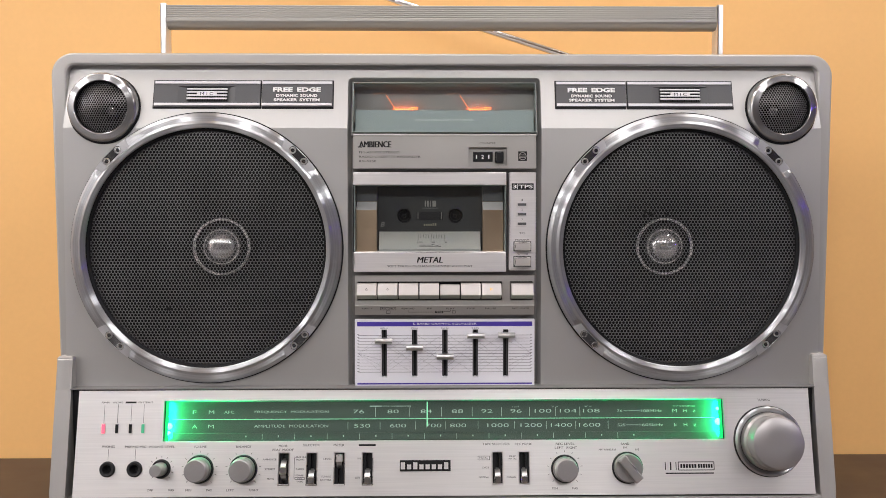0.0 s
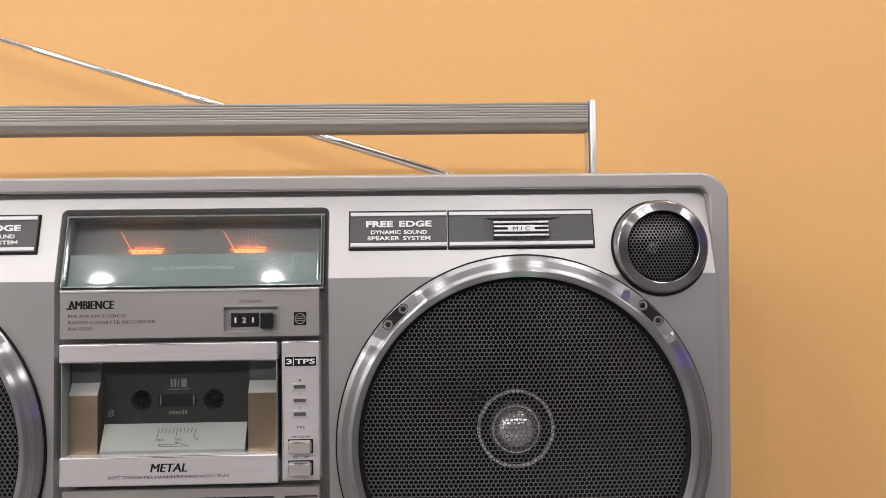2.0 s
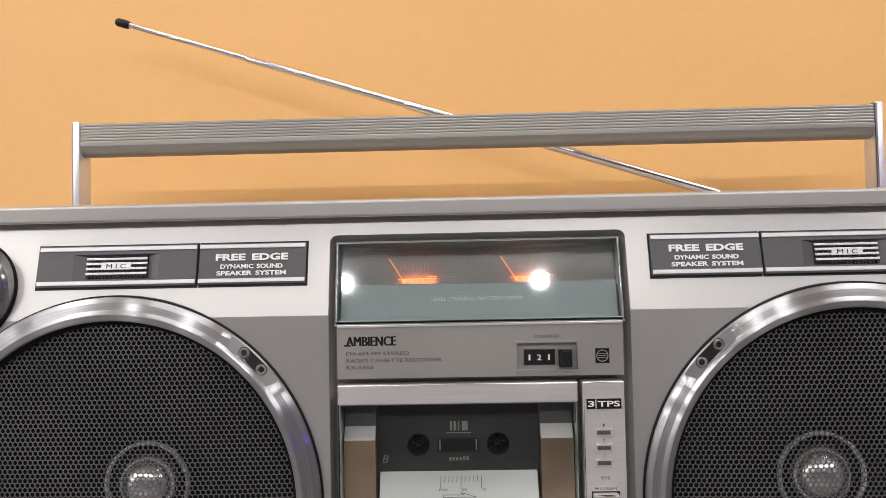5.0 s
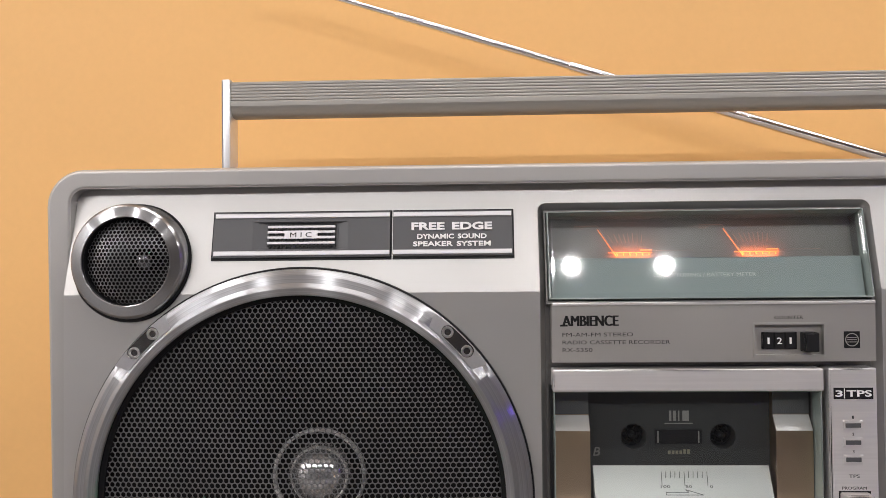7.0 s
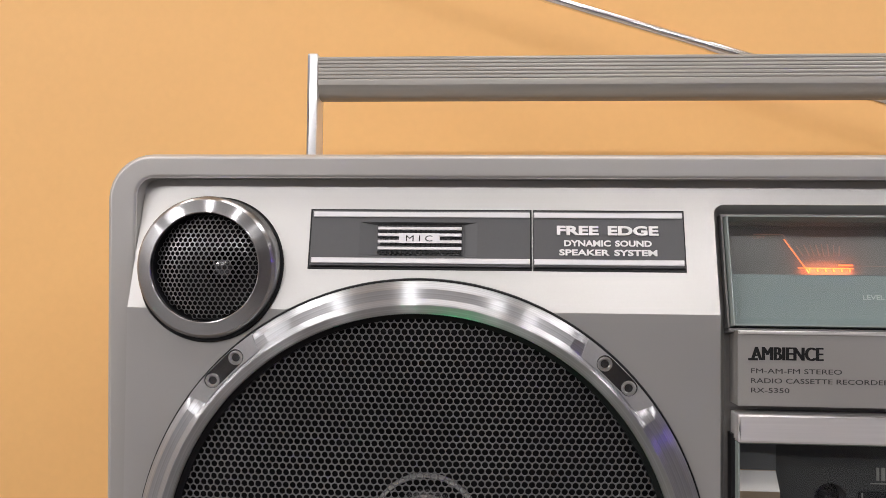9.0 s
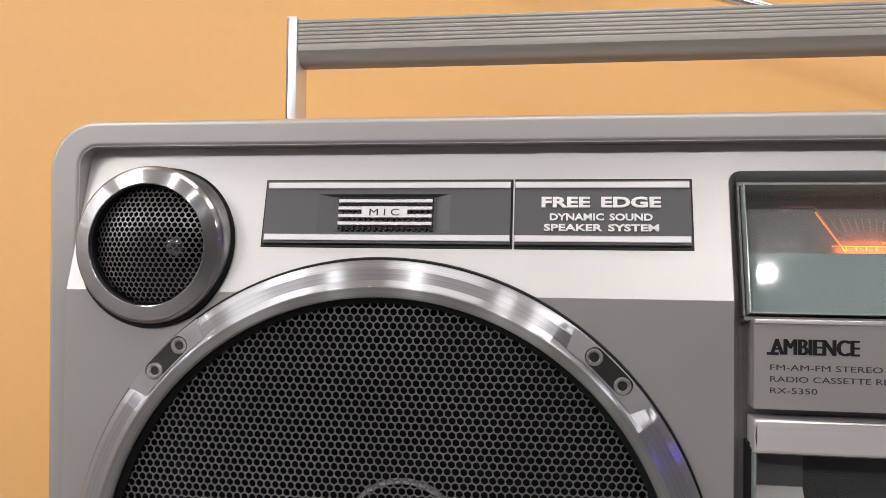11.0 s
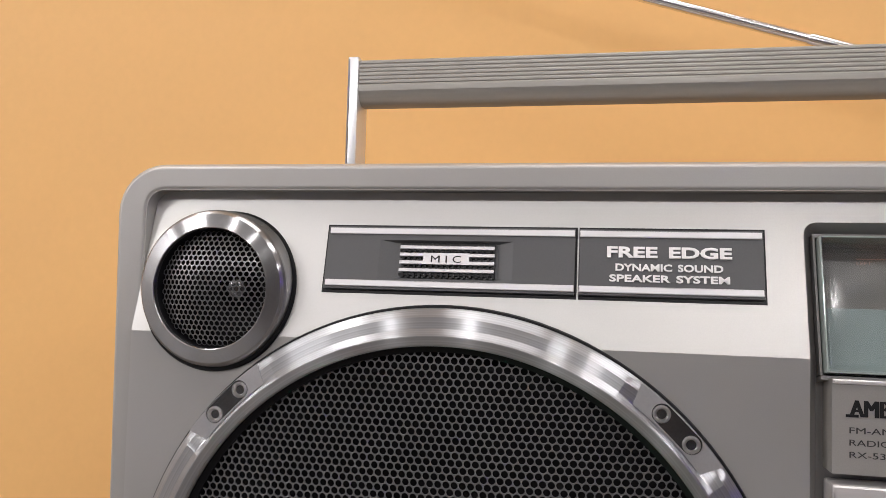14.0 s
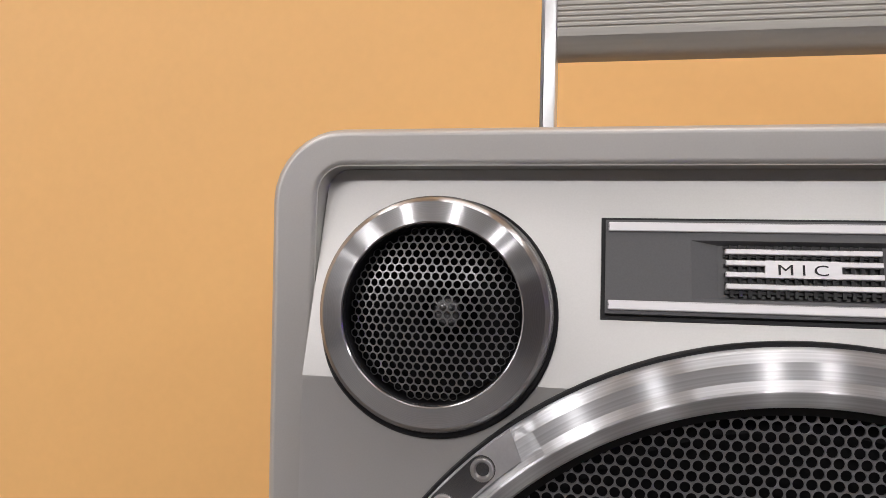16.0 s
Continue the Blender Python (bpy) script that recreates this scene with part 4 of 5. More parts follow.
# the tape in the compartment is a thing of its own
tape = holder("cassette_tape", (-0.012, 0.016, 0.2031))
tagged(tape, "charcoal cassette tape seen through the deck window", "cassette")
part("case", sheet([(-0.0622, 0.2031), (0.0382, 0.2031), (0.0382, 0.2545), (-0.0622, 0.2545)],
                   [circle(-0.0328, 0.2318, 0.0060, 32), circle(0.0089, 0.2318, 0.0060, 32)], -0.0125, -0.0215), TAPE, tape)
for u in (-0.0328, 0.0089):
    bm = turned([(0.0054, -0.0195), (0.0054, -0.0180), (0.0042, -0.0180), (0.0040, -0.0195)], u, 0.2318, 32)
    for k in range(6):
        a = radians(60 * k)
        stroke(bm, (u + 0.0025 * math.cos(a), 0.2318 + 0.0025 * math.sin(a)), (u + 0.0043 * math.cos(a), 0.2318 + 0.0043 * math.sin(a)), 0.0009, -0.0195, -0.0175)
    part("hub", bm, RUBBER, tape, smooth=35)
    part("spindle", turned([(0.0016, -0.0195), (0.0015, -0.0140), (0.0005, -0.0130)], u, 0.2318, 20), BLACK, tape, smooth=40)
part("label_window", boxes((-0.0230, -0.0010, 0.2284, 0.2352, -0.0124, -0.0118), bev=0.0002), BLACK, tape)
part("window_mark", boxes((-0.0218, -0.0212, 0.2290, 0.2346, -0.0118, -0.0117), (-0.0028, -0.0022, 0.2290, 0.2346, -0.0118, -0.0117)), TAPEINK, tape)
part("brand_bar", boxes(*[(-0.0168 + k * 0.0018, -0.0156 + k * 0.0018, 0.2236, 0.2252 if k < 4 else 0.2258, -0.0125, -0.0123) for k in range(6)]), YELLOWINK, tape, "yellow printed bar")
part("type_bar", boxes((-0.0160, -0.0150, 0.2392, 0.2440, -0.0125, -0.0123), (-0.0142, -0.0128, 0.2392, 0.2440, -0.0125, -0.0123),
                       (-0.0118, -0.0112, 0.2392, 0.2440, -0.0125, -0.0123), (-0.0098, -0.0068, 0.2392, 0.2440, -0.0125, -0.0123),
                       (-0.0182, -0.0050, 0.2378, 0.2382, -0.0125, -0.0123)), TAPEINK, tape, "grey printed bars")
bm = bmesh.new()
write(bm, "B", -0.0520, -0.0486, 0.2228, 0.2268, -0.0125, shear=0.25)
part("side_letter", bm, TAPEINK, tape)

# ---- tape program panel ----
tps = holder("program_panel", (0.0616, -0.004, 0.227), boombox)
tps["label"] = "narrow brushed metal panel with two push buttons"
part("panel", boxes((0.0511, 0.0722, 0.1881, 0.2660, -0.0055, 0.0042), bev=0.0008), BRUSHED, tps)
part("badge", boxes((0.0530, 0.0704, 0.2521, 0.2572, 0.0041, 0.0044)), INK, tps, "black printed badge")
bm = bmesh.new()
write(bm, "3", 0.0537, 0.0569, 0.2532, 0.2561, 0.0044, bold=0.02)
write(bm, "TPS", 0.0586, 0.0697, 0.2532, 0.2561, 0.0044, bold=0.02)
stroke(bm, (0.0577, 0.2524), (0.0577, 0.2569), 0.0004, 0.0044, 0.0045)
part("badge_lettering", bm, WHITE, tps)
for z in (0.2404, 0.2328, 0.2252):
    part("indicator_frame", boxes((0.0568, 0.0655, z - 0.0021, z + 0.0021, 0.0040, 0.0046), bev=0.0003), BRUSHED, tps)
    part("indicator", boxes((0.0578, 0.0645, z - 0.0010, z + 0.0010, 0.0042, 0.0048)), DARKGREY, tps, "dark indicator slot")
for z0, z1 in ((0.2040, 0.2106), (0.1917, 0.1988)):
    part("button_surround", boxes((0.0545, 0.0685, z0 - 0.0006, z1 + 0.0006, 0.0030, 0.0044)), BLACK, tps)
    part("push_button", boxes((0.0551, 0.0676, z0, z1, 0.0020, 0.0098), bev=0.0007), KEYM, tps, "silver push button")
letters("lettering", [("123"[k], 0.0609, 0.0617, z - 0.0005, z + 0.0009) for k, z in enumerate((0.2438, 0.2362, 0.2285))]
        + [("TPS", 0.0590, 0.0638, 0.2170, 0.2185), ("PROGRAM", 0.0560, 0.0668, 0.2118, 0.2131), ("ON", 0.0572, 0.0592, 0.2004, 0.2016),
           ("OFF", 0.0634, 0.0660, 0.2004, 0.2016)], GREYINK, tps, n=0.0042)

# ---- piano keys ----
keys = holder("key_panel", (0, -0.002, 0.168), boombox)
keys["label"] = "row of eight silver tape keys in a satin panel"
outp = [(-0.0715, 0.1602), (0.0715, 0.1602), (0.0715, 0.1841), (-0.0715, 0.1841)]
holes = [[(-0.0698, 0.1642), (0.0459, 0.1642), (0.0459, 0.1793), (-0.0698, 0.1793)], [(0.0522, 0.1642), (0.0704, 0.1642), (0.0704, 0.1793), (0.0522, 0.1793)]]
part("panel", sheet(outp, holes, 0.0020, -0.0050), SATIN, keys)
part("key_well", boxes((-0.0700, 0.0706, 0.1635, 0.1800, -0.0050, -0.0040)), BLACK, keys)
bm = bmesh.new()
prof = [(0.1526, -0.0050), (0.1526, 0.0008), (0.1598, 0.0034), (0.1606, 0.0030), (0.1606, -0.0050)]
ends = [[bm.verts.new((u, v, n)) for v, n in prof] for u in (-0.0715, 0.0712)]
bm.faces.new(ends[0]), bm.faces.new(ends[1])
for k in range(len(prof)):
    j = (k + 1) % len(prof)
    bm.faces.new((ends[0][k], ends[0][j], ends[1][j], ends[1][k]))
part("caption_strip", bm, SATIN, keys)


def key(u0, u1, pressed):
    d = -0.0024 if pressed else 0.0
    dz = -0.0012 if pressed else 0.0
    bm = bmesh.new()
    prof = [(0.1654, -0.0035), (0.1654, 0.0030 + d), (0.1684, 0.0090 + d), (0.1692, 0.0094 + d), (0.1770 + dz, 0.0066 + d), (0.1780 + dz, 0.0052 + d), (0.1780 + dz, -0.0035)]
    ends = [[bm.verts.new((u, v, n)) for v, n in prof] for u in (u0, u1)]
    bm.faces.new(ends[0]), bm.faces.new(ends[1])
    for k in range(len(prof)):
        j = (k + 1) % len(prof)
        bm.faces.new((ends[0][k], ends[0][j], ends[1][j], ends[1][k]))
    return part("key", bm, KEYM, keys, "silver key, pressed in" if pressed else "silver key")


for k in range(7):
    u = -0.0694 + k * 0.01645
    key(u, u + 0.0154, k == 4)
key(0.0527, 0.0699, False)
KEYTOP = plane(0.1692, -0.0094, 0.341)
bm = turned([(0.0008, 0.0), (0.0008, 0.0001), (0.0005, 0.0001), (0.0005, 0.0)], -0.0452, 0.0046, 20, False)
part("key_symbol", bm, INK, keys, "small black ring", m=KEYTOP)
bm = boxes((-0.0626, -0.0610, 0.0038, 0.0041, 0.0, 0.0001))
stroke(bm, (-0.0626, 0.0045), (-0.0618, 0.0054), 0.0003, 0.0, 0.0001)
stroke(bm, (-0.0618, 0.0054), (-0.0610, 0.0045), 0.0003, 0.0, 0.0001)
part("key_symbol", bm, INK, keys, "small black arrow", m=KEYTOP)
part("key_symbol", boxes((0.0357, 0.0363, 0.0036, 0.0054, 0.0, 0.0001), (0.0369, 0.0375, 0.0036, 0.0054, 0.0, 0.0001)), AMBERINK, keys, "small yellow bars", m=KEYTOP)
bm = bmesh.new()
CAPT = plane(0.1526, -0.0008, -0.361)
for words, u in (("EJECT", -0.0617), ("RECORD", -0.0451), ("REWIND", -0.0293), ("FF", -0.0122), ("PLAY", 0.0044), ("STOP", 0.0207), ("PAUSE", 0.0365), ("REC MUTE", 0.0604)):
    w = 0.00085 * len(words)
    letters("lettering", ((words, u - w, u + w, 0.0049, 0.0062),), GREYINK, keys, m=CAPT)
for p, q in (((-0.0512, 0.0044), (-0.0390, 0.0044)), ((-0.0390, 0.0044), (-0.0390, 0.0067)), ((-0.0390, 0.0067), (-0.0512, 0.0067)), ((-0.0512, 0.0067), (-0.0512, 0.0044)),
             ((-0.0293, 0.0042), (-0.0293, 0.0024)), ((-0.0293, 0.0024), (-0.0080, 0.0024)), ((-0.0010, 0.0030), (0.0044, 0.0030)), ((0.0044, 0.0030), (0.0044, 0.0044))):
    stroke(bm, p, q, 0.0003, 0.0, 0.0001)
box(bm, -0.0078, -0.0012, 0.0014, 0.0034, 0.0, 0.0001)
for p, q in (((-0.0466, 0.0012), (-0.0436, 0.0012)), ((-0.0436, 0.0012), (-0.0436, 0.0036)), ((-0.0436, 0.0036), (-0.0466, 0.0036)), ((-0.0466, 0.0036), (-0.0466, 0.0012)),
             ((0.0060, 0.0014), (0.0084, 0.0014)), ((0.0084, 0.0014), (0.0084, 0.0036)), ((0.0084, 0.0036), (0.0060, 0.0036)), ((0.0060, 0.0036), (0.0060, 0.0014))):
    stroke(bm, p, q, 0.0003, 0.0, 0.0001)
part("caption_line", bm, GREYINK, keys, m=CAPT)
letters("lettering", (("TPS", -0.0068, -0.0022, 0.0018, 0.0030),), SATIN, keys, m=CAPT, n=0.0001, bold=0.02)

# ---- graphic equalizer ----
eq = holder("equalizer", (0, -0.002, 0.122), boombox)
eq["label"] = "five-slider graphic equalizer on a pale plate"
SLOTS = (-0.0484, -0.0241, 0.0001, 0.0244, 0.0487)
holes = [[(u - 0.0022, 0.1030), (u + 0.0022, 0.1030), (u + 0.0022, 0.1409), (u - 0.0022, 0.1409)] for u in SLOTS]
part("plate", sheet([(-0.0717, 0.0962), (0.0717, 0.0962), (0.0717, 0.1490), (-0.0717, 0.1490)], holes, 0.0022, -0.0030), EQPLATE, eq)
part("slot_back", boxes((-0.0640, 0.0640, 0.1000, 0.1430, -0.0050, -0.0040)), BLACK, eq)
for u in SLOTS:
    part("slot_rail", boxes((u - 0.0016, u - 0.0008, 0.1030, 0.1409, -0.0045, -0.0015), (u + 0.0008, u + 0.0016, 0.1030, 0.1409, -0.0045, -0.0015)), DARKGREY, eq)
for z0, z1 in ((0.1436, 0.1472), (0.0970, 0.0982)):
    part("stripe", boxes((-0.0698, 0.0698, z0, z1, 0.0021, 0.0023)), VIOLET, eq, "violet printed stripe")
bm = bmesh.new()
for k in range(13):
    z = 0.1364 - k * 0.00246
    cuts = [-0.0690] + [c for u in SLOTS for c in (u - 0.0023, u + 0.0023)] + [0.0690]
    for i in range(0, len(cuts), 2):
        stroke(bm, (cuts[i], z), (cuts[i + 1], z), 0.00034 if k in (0, 6, 12) else 0.00022, 0.0022, 0.0023)
for i in range(4):
    p, q = SLOTS[i] + 0.0023, SLOTS[i + 1] - 0.0023
    for a, b in ((0, 5), (2, 9), (5, 0), (7, 12), (9, 3), (12, 6), (4, 8), (10, 4)):
        stroke(bm, (p, 0.1364 - a * 0.00246), (q, 0.1364 - b * 0.00246), 0.00010, 0.00221, 0.0023)
for p, q in ((-0.0690, SLOTS[0] - 0.0023), (SLOTS[4] + 0.0023, 0.0690)):
    for a, b in ((6, 2), (6, 10), (6, 0), (6, 12), (6, 8)):
        e0, e1 = (a, b) if p < 0 else (b, a)
        stroke(bm, (p, 0.1364 - e0 * 0.00246), (q, 0.1364 - e1 * 0.00246), 0.00010, 0.00221, 0.0023)
for words, u in (("100Hz", SLOTS[0]), ("330Hz", SLOTS[1]), ("1kHz", SLOTS[2]), ("3.3kHz", SLOTS[3])):
    write(bm, words, u - 0.003, u + 0.003, 0.1415, 0.1426, 0.0022)
for e in (-0.0690, 0.0690):               # level figures at both ends
    for k in range(13):
        stroke(bm, (e - 0.0008, 0.1364 - k * 0.00246 + 0.0006), (e + 0.0008, 0.1364 - k * 0.00246 + 0.0006), 0.0004, 0.0022, 0.0023)
part("printed_curve", bm, PRINTINK, eq, "fine grey printed curves")["kind"] = "stuff"
bm = bmesh.new()
write(bm, "5-BAND GRAPHIC EQUALIZER", -0.0254, 0.0254, 0.1446, 0.1463, 0.00232)
part("lettering", bm, EQPLATE, eq)
for u, z in zip(SLOTS, (0.1328, 0.1274, 0.1202, 0.1366, 0.1370)):
    bm = boxes((u - 0.0011, u + 0.0011, z - 0.0015, z + 0.0015, -0.0020, 0.0060))
    prof = [(0.0021 * math.cos(radians(a)), 0.0092 + 0.0023 * math.sin(radians(a))) for a in range(0, 181, 20)] + [(-0.0021, 0.0055), (0.0021, 0.0055)]
    ends = [[bm.verts.new((u + e, z + v, n)) for v, n in prof] for e in (-0.0067, 0.0067)]
    skin(bm, ends)
    bm.faces.new(ends[0])
    part("slider", bm, SLIDERM, eq, "silver slider knob", smooth=40)

# ---- tuner section, leaning back ----
for side in (-1, 1):
    bm = bmesh.new()
    prof = [(0.1205, 0.010), (0.1205, -0.0045), (0.1190, -0.0054), (0.0940, -0.0085), (0.0160, -0.0215), (0.0040, -0.0225), (0.0005, -0.0195), (0.0005, 0.010)]
    ends = [[bm.verts.new((side * u, y, z)) for z, y in prof] for u in (0.2940, 0.3062)]
    bm.faces.new(ends[0]), bm.faces.new(ends[1])
    for k in range(len(prof)):
        j = (k + 1) % len(prof)
        bm.faces.new((ends[0][k], ends[0][j], ends[1][j], ends[1][k]))
    bmesh.ops.bevel(bm, geom=[e for e in bm.edges if e.calc_length() > 0.012], offset=0.0009, segments=2, affect="EDGES")
    part("cheek", bm, SHELL, boombox, "silver-grey side cheek", WORLD, smooth=30)
part("base_rail", wbox(-0.2945, 0.2945, -0.0225, 0.004, 0.0005, 0.0128, 0.002), SHELL, boombox, m=WORLD)
part("tuner_well", wbox(-0.2938, 0.2938, -0.0060, 0.004, 0.0120, 0.0952), BLACK, boombox, m=WORLD)
part("tuner_ledge", wbox(-0.2938, 0.2938, -0.0110, 0.004, 0.0952, 0.0962, 0.0003), CHANNEL, boombox, m=WORLD)

tuner = holder("tuner_panel", (0, -0.018, 0.055), boombox)
tuner["label"] = "brushed metal tuner panel with a green lit dial"
SW = [(-0.1253, 0), (-0.1037, 1), (-0.0822, 2), (-0.0604, 1), (0.0406, 1), (0.0614, 1)]
gx, gz0, gz1 = 0.2200, 0.0560, 0.0866
holes = [[(-gx, vt(gz0)), (gx, vt(gz0)), (gx, vt(gz1)), (-gx, vt(gz1))]]
holes += [[(u - 0.0039, vt(0.0238)), (u + 0.0039, vt(0.0238)), (u + 0.0039, vt(0.0468)), (u - 0.0039, vt(0.0468))] for u, _ in SW]
holes += [circle(u, vt(0.0357), 0.0045, 28) for u in (-0.2612, -0.2403)]
part("panel", sheet([(-0.2868, vt(0.0150)), (0.2884, vt(0.0150)), (0.2884, 0.0), (-0.2868, 0.0)], holes, 0.0, -0.0022), TUNERMETAL, tuner, m=TUNER)
part("panel_back", boxes((-0.2850, 0.2870, vt(0.0160), vt(0.0540), -0.0070, -0.0060)), BLACK, tuner, m=TUNER)
DN = -0.0036
part("dial_plate", boxes((-gx - 0.001, gx + 0.001, vt(gz0) - 0.003, vt(gz1) + 0.0066, DN - 0.001, DN)), DIAL, tuner, m=TUNER)
part("dial_surround", boxes((-gx - 0.0015, -gx, vt(gz0), vt(gz1), DN, -0.0022), (gx, gx + 0.0015, vt(gz0), vt(gz1), DN, -0.0022),
                            (-gx, gx, vt(gz0) - 0.0030, vt(gz0) - 0.0018, DN, -0.0022), (-gx, gx, vt(gz1) + 0.0054, vt(gz1) + 0.0062, DN, -0.0022)), BLACK, tuner, m=TUNER)
dglass = part("dial_window", boxes((-gx + 0.0003, gx - 0.0003, vt(gz0) + 0.0003, vt(gz1) - 0.0003, -0.0018, 0.0008), bev=0.0005), GLASS, tuner, "clear dial window", m=TUNER)
dglass.visible_shadow = False
part("light_strip", boxes((-gx + 0.006, gx - 0.006, vt(0.0720), vt(0.0724), DN, DN + 0.0008)), EDGEGLOW, tuner, "green edge-lit acrylic strip", m=TUNER)
part("light_strip", boxes((-gx + 0.006, gx - 0.006, vt(0.0857), vt(0.0860), DN, DN + 0.0008)), DIMGLOW, tuner, "green edge-lit acrylic strip", m=TUNER)
part("scale_strip", boxes((-gx + 0.004, gx - 0.004, vt(0.0566), vt(0.0618), DN, DN + 0.0010), bev=0.0003), DIAL, tuner, m=TUNER)
for u in (-gx + 0.0018, gx - 0.0018):
    part("dial_lamp", boxes((u - 0.0010, u + 0.0010, vt(gz0) + 0.0004, vt(gz1) - 0.0004, DN, DN + 0.0017), bev=0.0003), GREENLAMP, tuner, "bright green dial lamp", m=TUNER)
for u, z, r in ((-0.2165, 0.0672, 0.0026), (-0.2165, 0.0620, 0.0016), (0.2165, 0.0690, 0.0028), (0.2165, 0.0790, 0.0014)):
    part("dial_bulb", turned([(r, DN), (r * 0.9, DN + 0.0006), (r * 0.6, DN + 0.0011), (r * 0.2, DN + 0.0013)], u, vt(z), 24), BULBGLASS, tuner, "glowing green bulb", m=TUNER, smooth=50)
for side in (-1, 1):                      # added area lights, hidden behind the panel above, spread green along the dial
    for long_u, watts in ((0.210, 0.020), (0.120, 0.040), (0.060, 0.085)):
        d = bpy.data.lights.new("dial_bulb", "AREA")
        d.shape, d.size, d.size_y, d.energy, d.color = "RECTANGLE", long_u, 0.0011, watts, (0.0, 1.0, 0.3)
        d.spread = radians(46)
        ob = new("dial_bulb", d)
        ob.matrix_world = TUNER @ Matrix.Translation((side * (gx - long_u / 2 - 0.001), vt(gz1) + 0.0045, -0.0029)) @ Matrix.Rotation(radians(-80), 4, "X")
    d = bpy.data.lights.new("dial_end_bulb", "AREA")
    d.shape, d.size, d.size_y, d.energy, d.color = "RECTANGLE", 0.0030, 0.026, 0.10, (0.0, 1.0, 0.30)
    new("dial_end_bulb", d).matrix_world = TUNER @ Matrix.Translation((side * (gx - 0.0034), vt(0.0713), DN + 0.0020)) @ Matrix.Rotation(radians(side * 80), 4, "Y")
bm = bmesh.new()
for words, u in (("76", -0.0682), ("80", -0.0411), ("84", -0.0149), ("88", 0.0099), ("92", 0.0331), ("96", 0.0562), ("100", 0.0776), ("104", 0.0977), ("108", 0.1160)):
    w = 0.0022 * len(words)
    letters("dial_figure", ((words, u - w, u + w, vt(0.0764), vt(0.0791)),), DIALINK, tuner, m=TUNER, n=DN, bold=-0.012)
for words, u in (("530", -0.0654), ("600", -0.0371), ("700", -0.0092), ("800", 0.0103), ("1000", 0.0418), ("1200", 0.0680), ("1400", 0.0920), ("1600", 0.1143)):
    w = 0.0021 * len(words)
    letters("dial_figure", ((words, u - w, u + w, vt(0.0656), vt(0.0683)),), DIALINK, tuner, m=TUNER, n=DN, bold=-0.012)
for u in (-0.0549, -0.0283, -0.0029, 0.0215, 0.0447, 0.0669, 0.0876, 0.1068):
    stroke(bm, (u, vt(0.0738)), (u, vt(0.0808)), 0.0003, DN, DN + 0.0001)
for u in (-0.0765, -0.0512, -0.0232, 0.0005, 0.0260, 0.0549, 0.0800, 0.1032, 0.1290):
    stroke(bm, (u, vt(0.0640)), (u, vt(0.0700)), 0.00025, DN, DN + 0.0001)
for words, u0, u1, z0, z1 in (("F", -0.1985, -0.1958, 0.0764, 0.0790), ("M", -0.1860, -0.1818, 0.0764, 0.0790), ("A", -0.1985, -0.1948, 0.0656, 0.0682), ("M", -0.1860, -0.1818, 0.0656, 0.0682),
                              ("AFC", -0.1740, -0.1660, 0.0766, 0.0786), ("FREQUENCY  MODULATION", -0.1500, -0.0920, 0.0766, 0.0787), ("AMPLITUDE  MODULATION", -0.1500, -0.0920, 0.0659, 0.0680),
                              ("76", 0.1365, 0.1405, 0.0765, 0.0785), ("108MHz", 0.1555, 0.1720, 0.0765, 0.0785), ("525", 0.1365, 0.1425, 0.0658, 0.0678), ("1605kHz", 0.1540, 0.1725, 0.0658, 0.0678),
                              ("M", 0.1806, 0.1840, 0.0763, 0.0788), ("H", 0.1890, 0.1918, 0.0763, 0.0788), ("z", 0.1968, 0.1990, 0.0763, 0.0780), ("k", 0.1815, 0.1837, 0.0656, 0.0681),
                              ("H", 0.1890, 0.1918, 0.0656, 0.0681), ("z", 0.1968, 0.1990, 0.0656, 0.0673), ("TV SOUND", 0.1810, 0.1985, 0.0805, 0.0815),
                              ("1CH", 0.0535, 0.0585, 0.0805, 0.0815), ("2CH", 0.0845, 0.0895, 0.0805, 0.0815), ("3CH", 0.1105, 0.1160, 0.0805, 0.0815)):
    letters("dial_lettering", ((words, u0, u1, vt(z0), vt(z1)),), DIALINK, tuner, m=TUNER, n=DN, bold=-0.012)
stroke(bm, (0.1415, vt(0.0775)), (0.1545, vt(0.0775)), 0.0003, DN, DN + 0.0001)
stroke(bm, (0.1435, vt(0.0668)), (0.1530, vt(0.0668)), 0.0003, DN, DN + 0.0001)
stroke(bm, (-0.0595, vt(0.0818)), (-0.0500, vt(0.0818)), 0.0008, DN, DN + 0.0001)
write(bm, "FM WIRELESS", -0.0485, -0.0270, vt(0.0812), vt(0.0822), DN)
for k in range(25):
    u = -0.156 + k * 0.0127
    if k % 2:
        stroke(bm, (u, vt(0.0570)), (u, vt(0.0612)), 0.00025, DN + 0.0010, DN + 0.0011)
    else:
        stroke(bm, (u, vt(0.0588)), (u, vt(0.0600)), 0.0008, DN + 0.0010, DN + 0.0011)
part("dial_mark", bm, DIALINK, tuner, "pale green dial marks", m=TUNER)["kind"] = "stuff"
part("pointer", boxes((-0.0146, -0.0136, vt(0.0665), vt(0.0852), DN + 0.0009, DN + 0.0014)), EDGEGLOW, tuner, "green lit dial pointer", m=TUNER)

bm = bmesh.new()


def captions(rows):
    """Small black words (words, middle, height, size) on the tuner face."""
    for words, u, z, k in rows:
        w, h = 0.00082 * len(words) * k, 0.00085 * k
        letters("caption", ((words, u - w, u + w, vt(z) - h, vt(z) + h),), INK, tuner, m=TUNER, thick=0.0001)


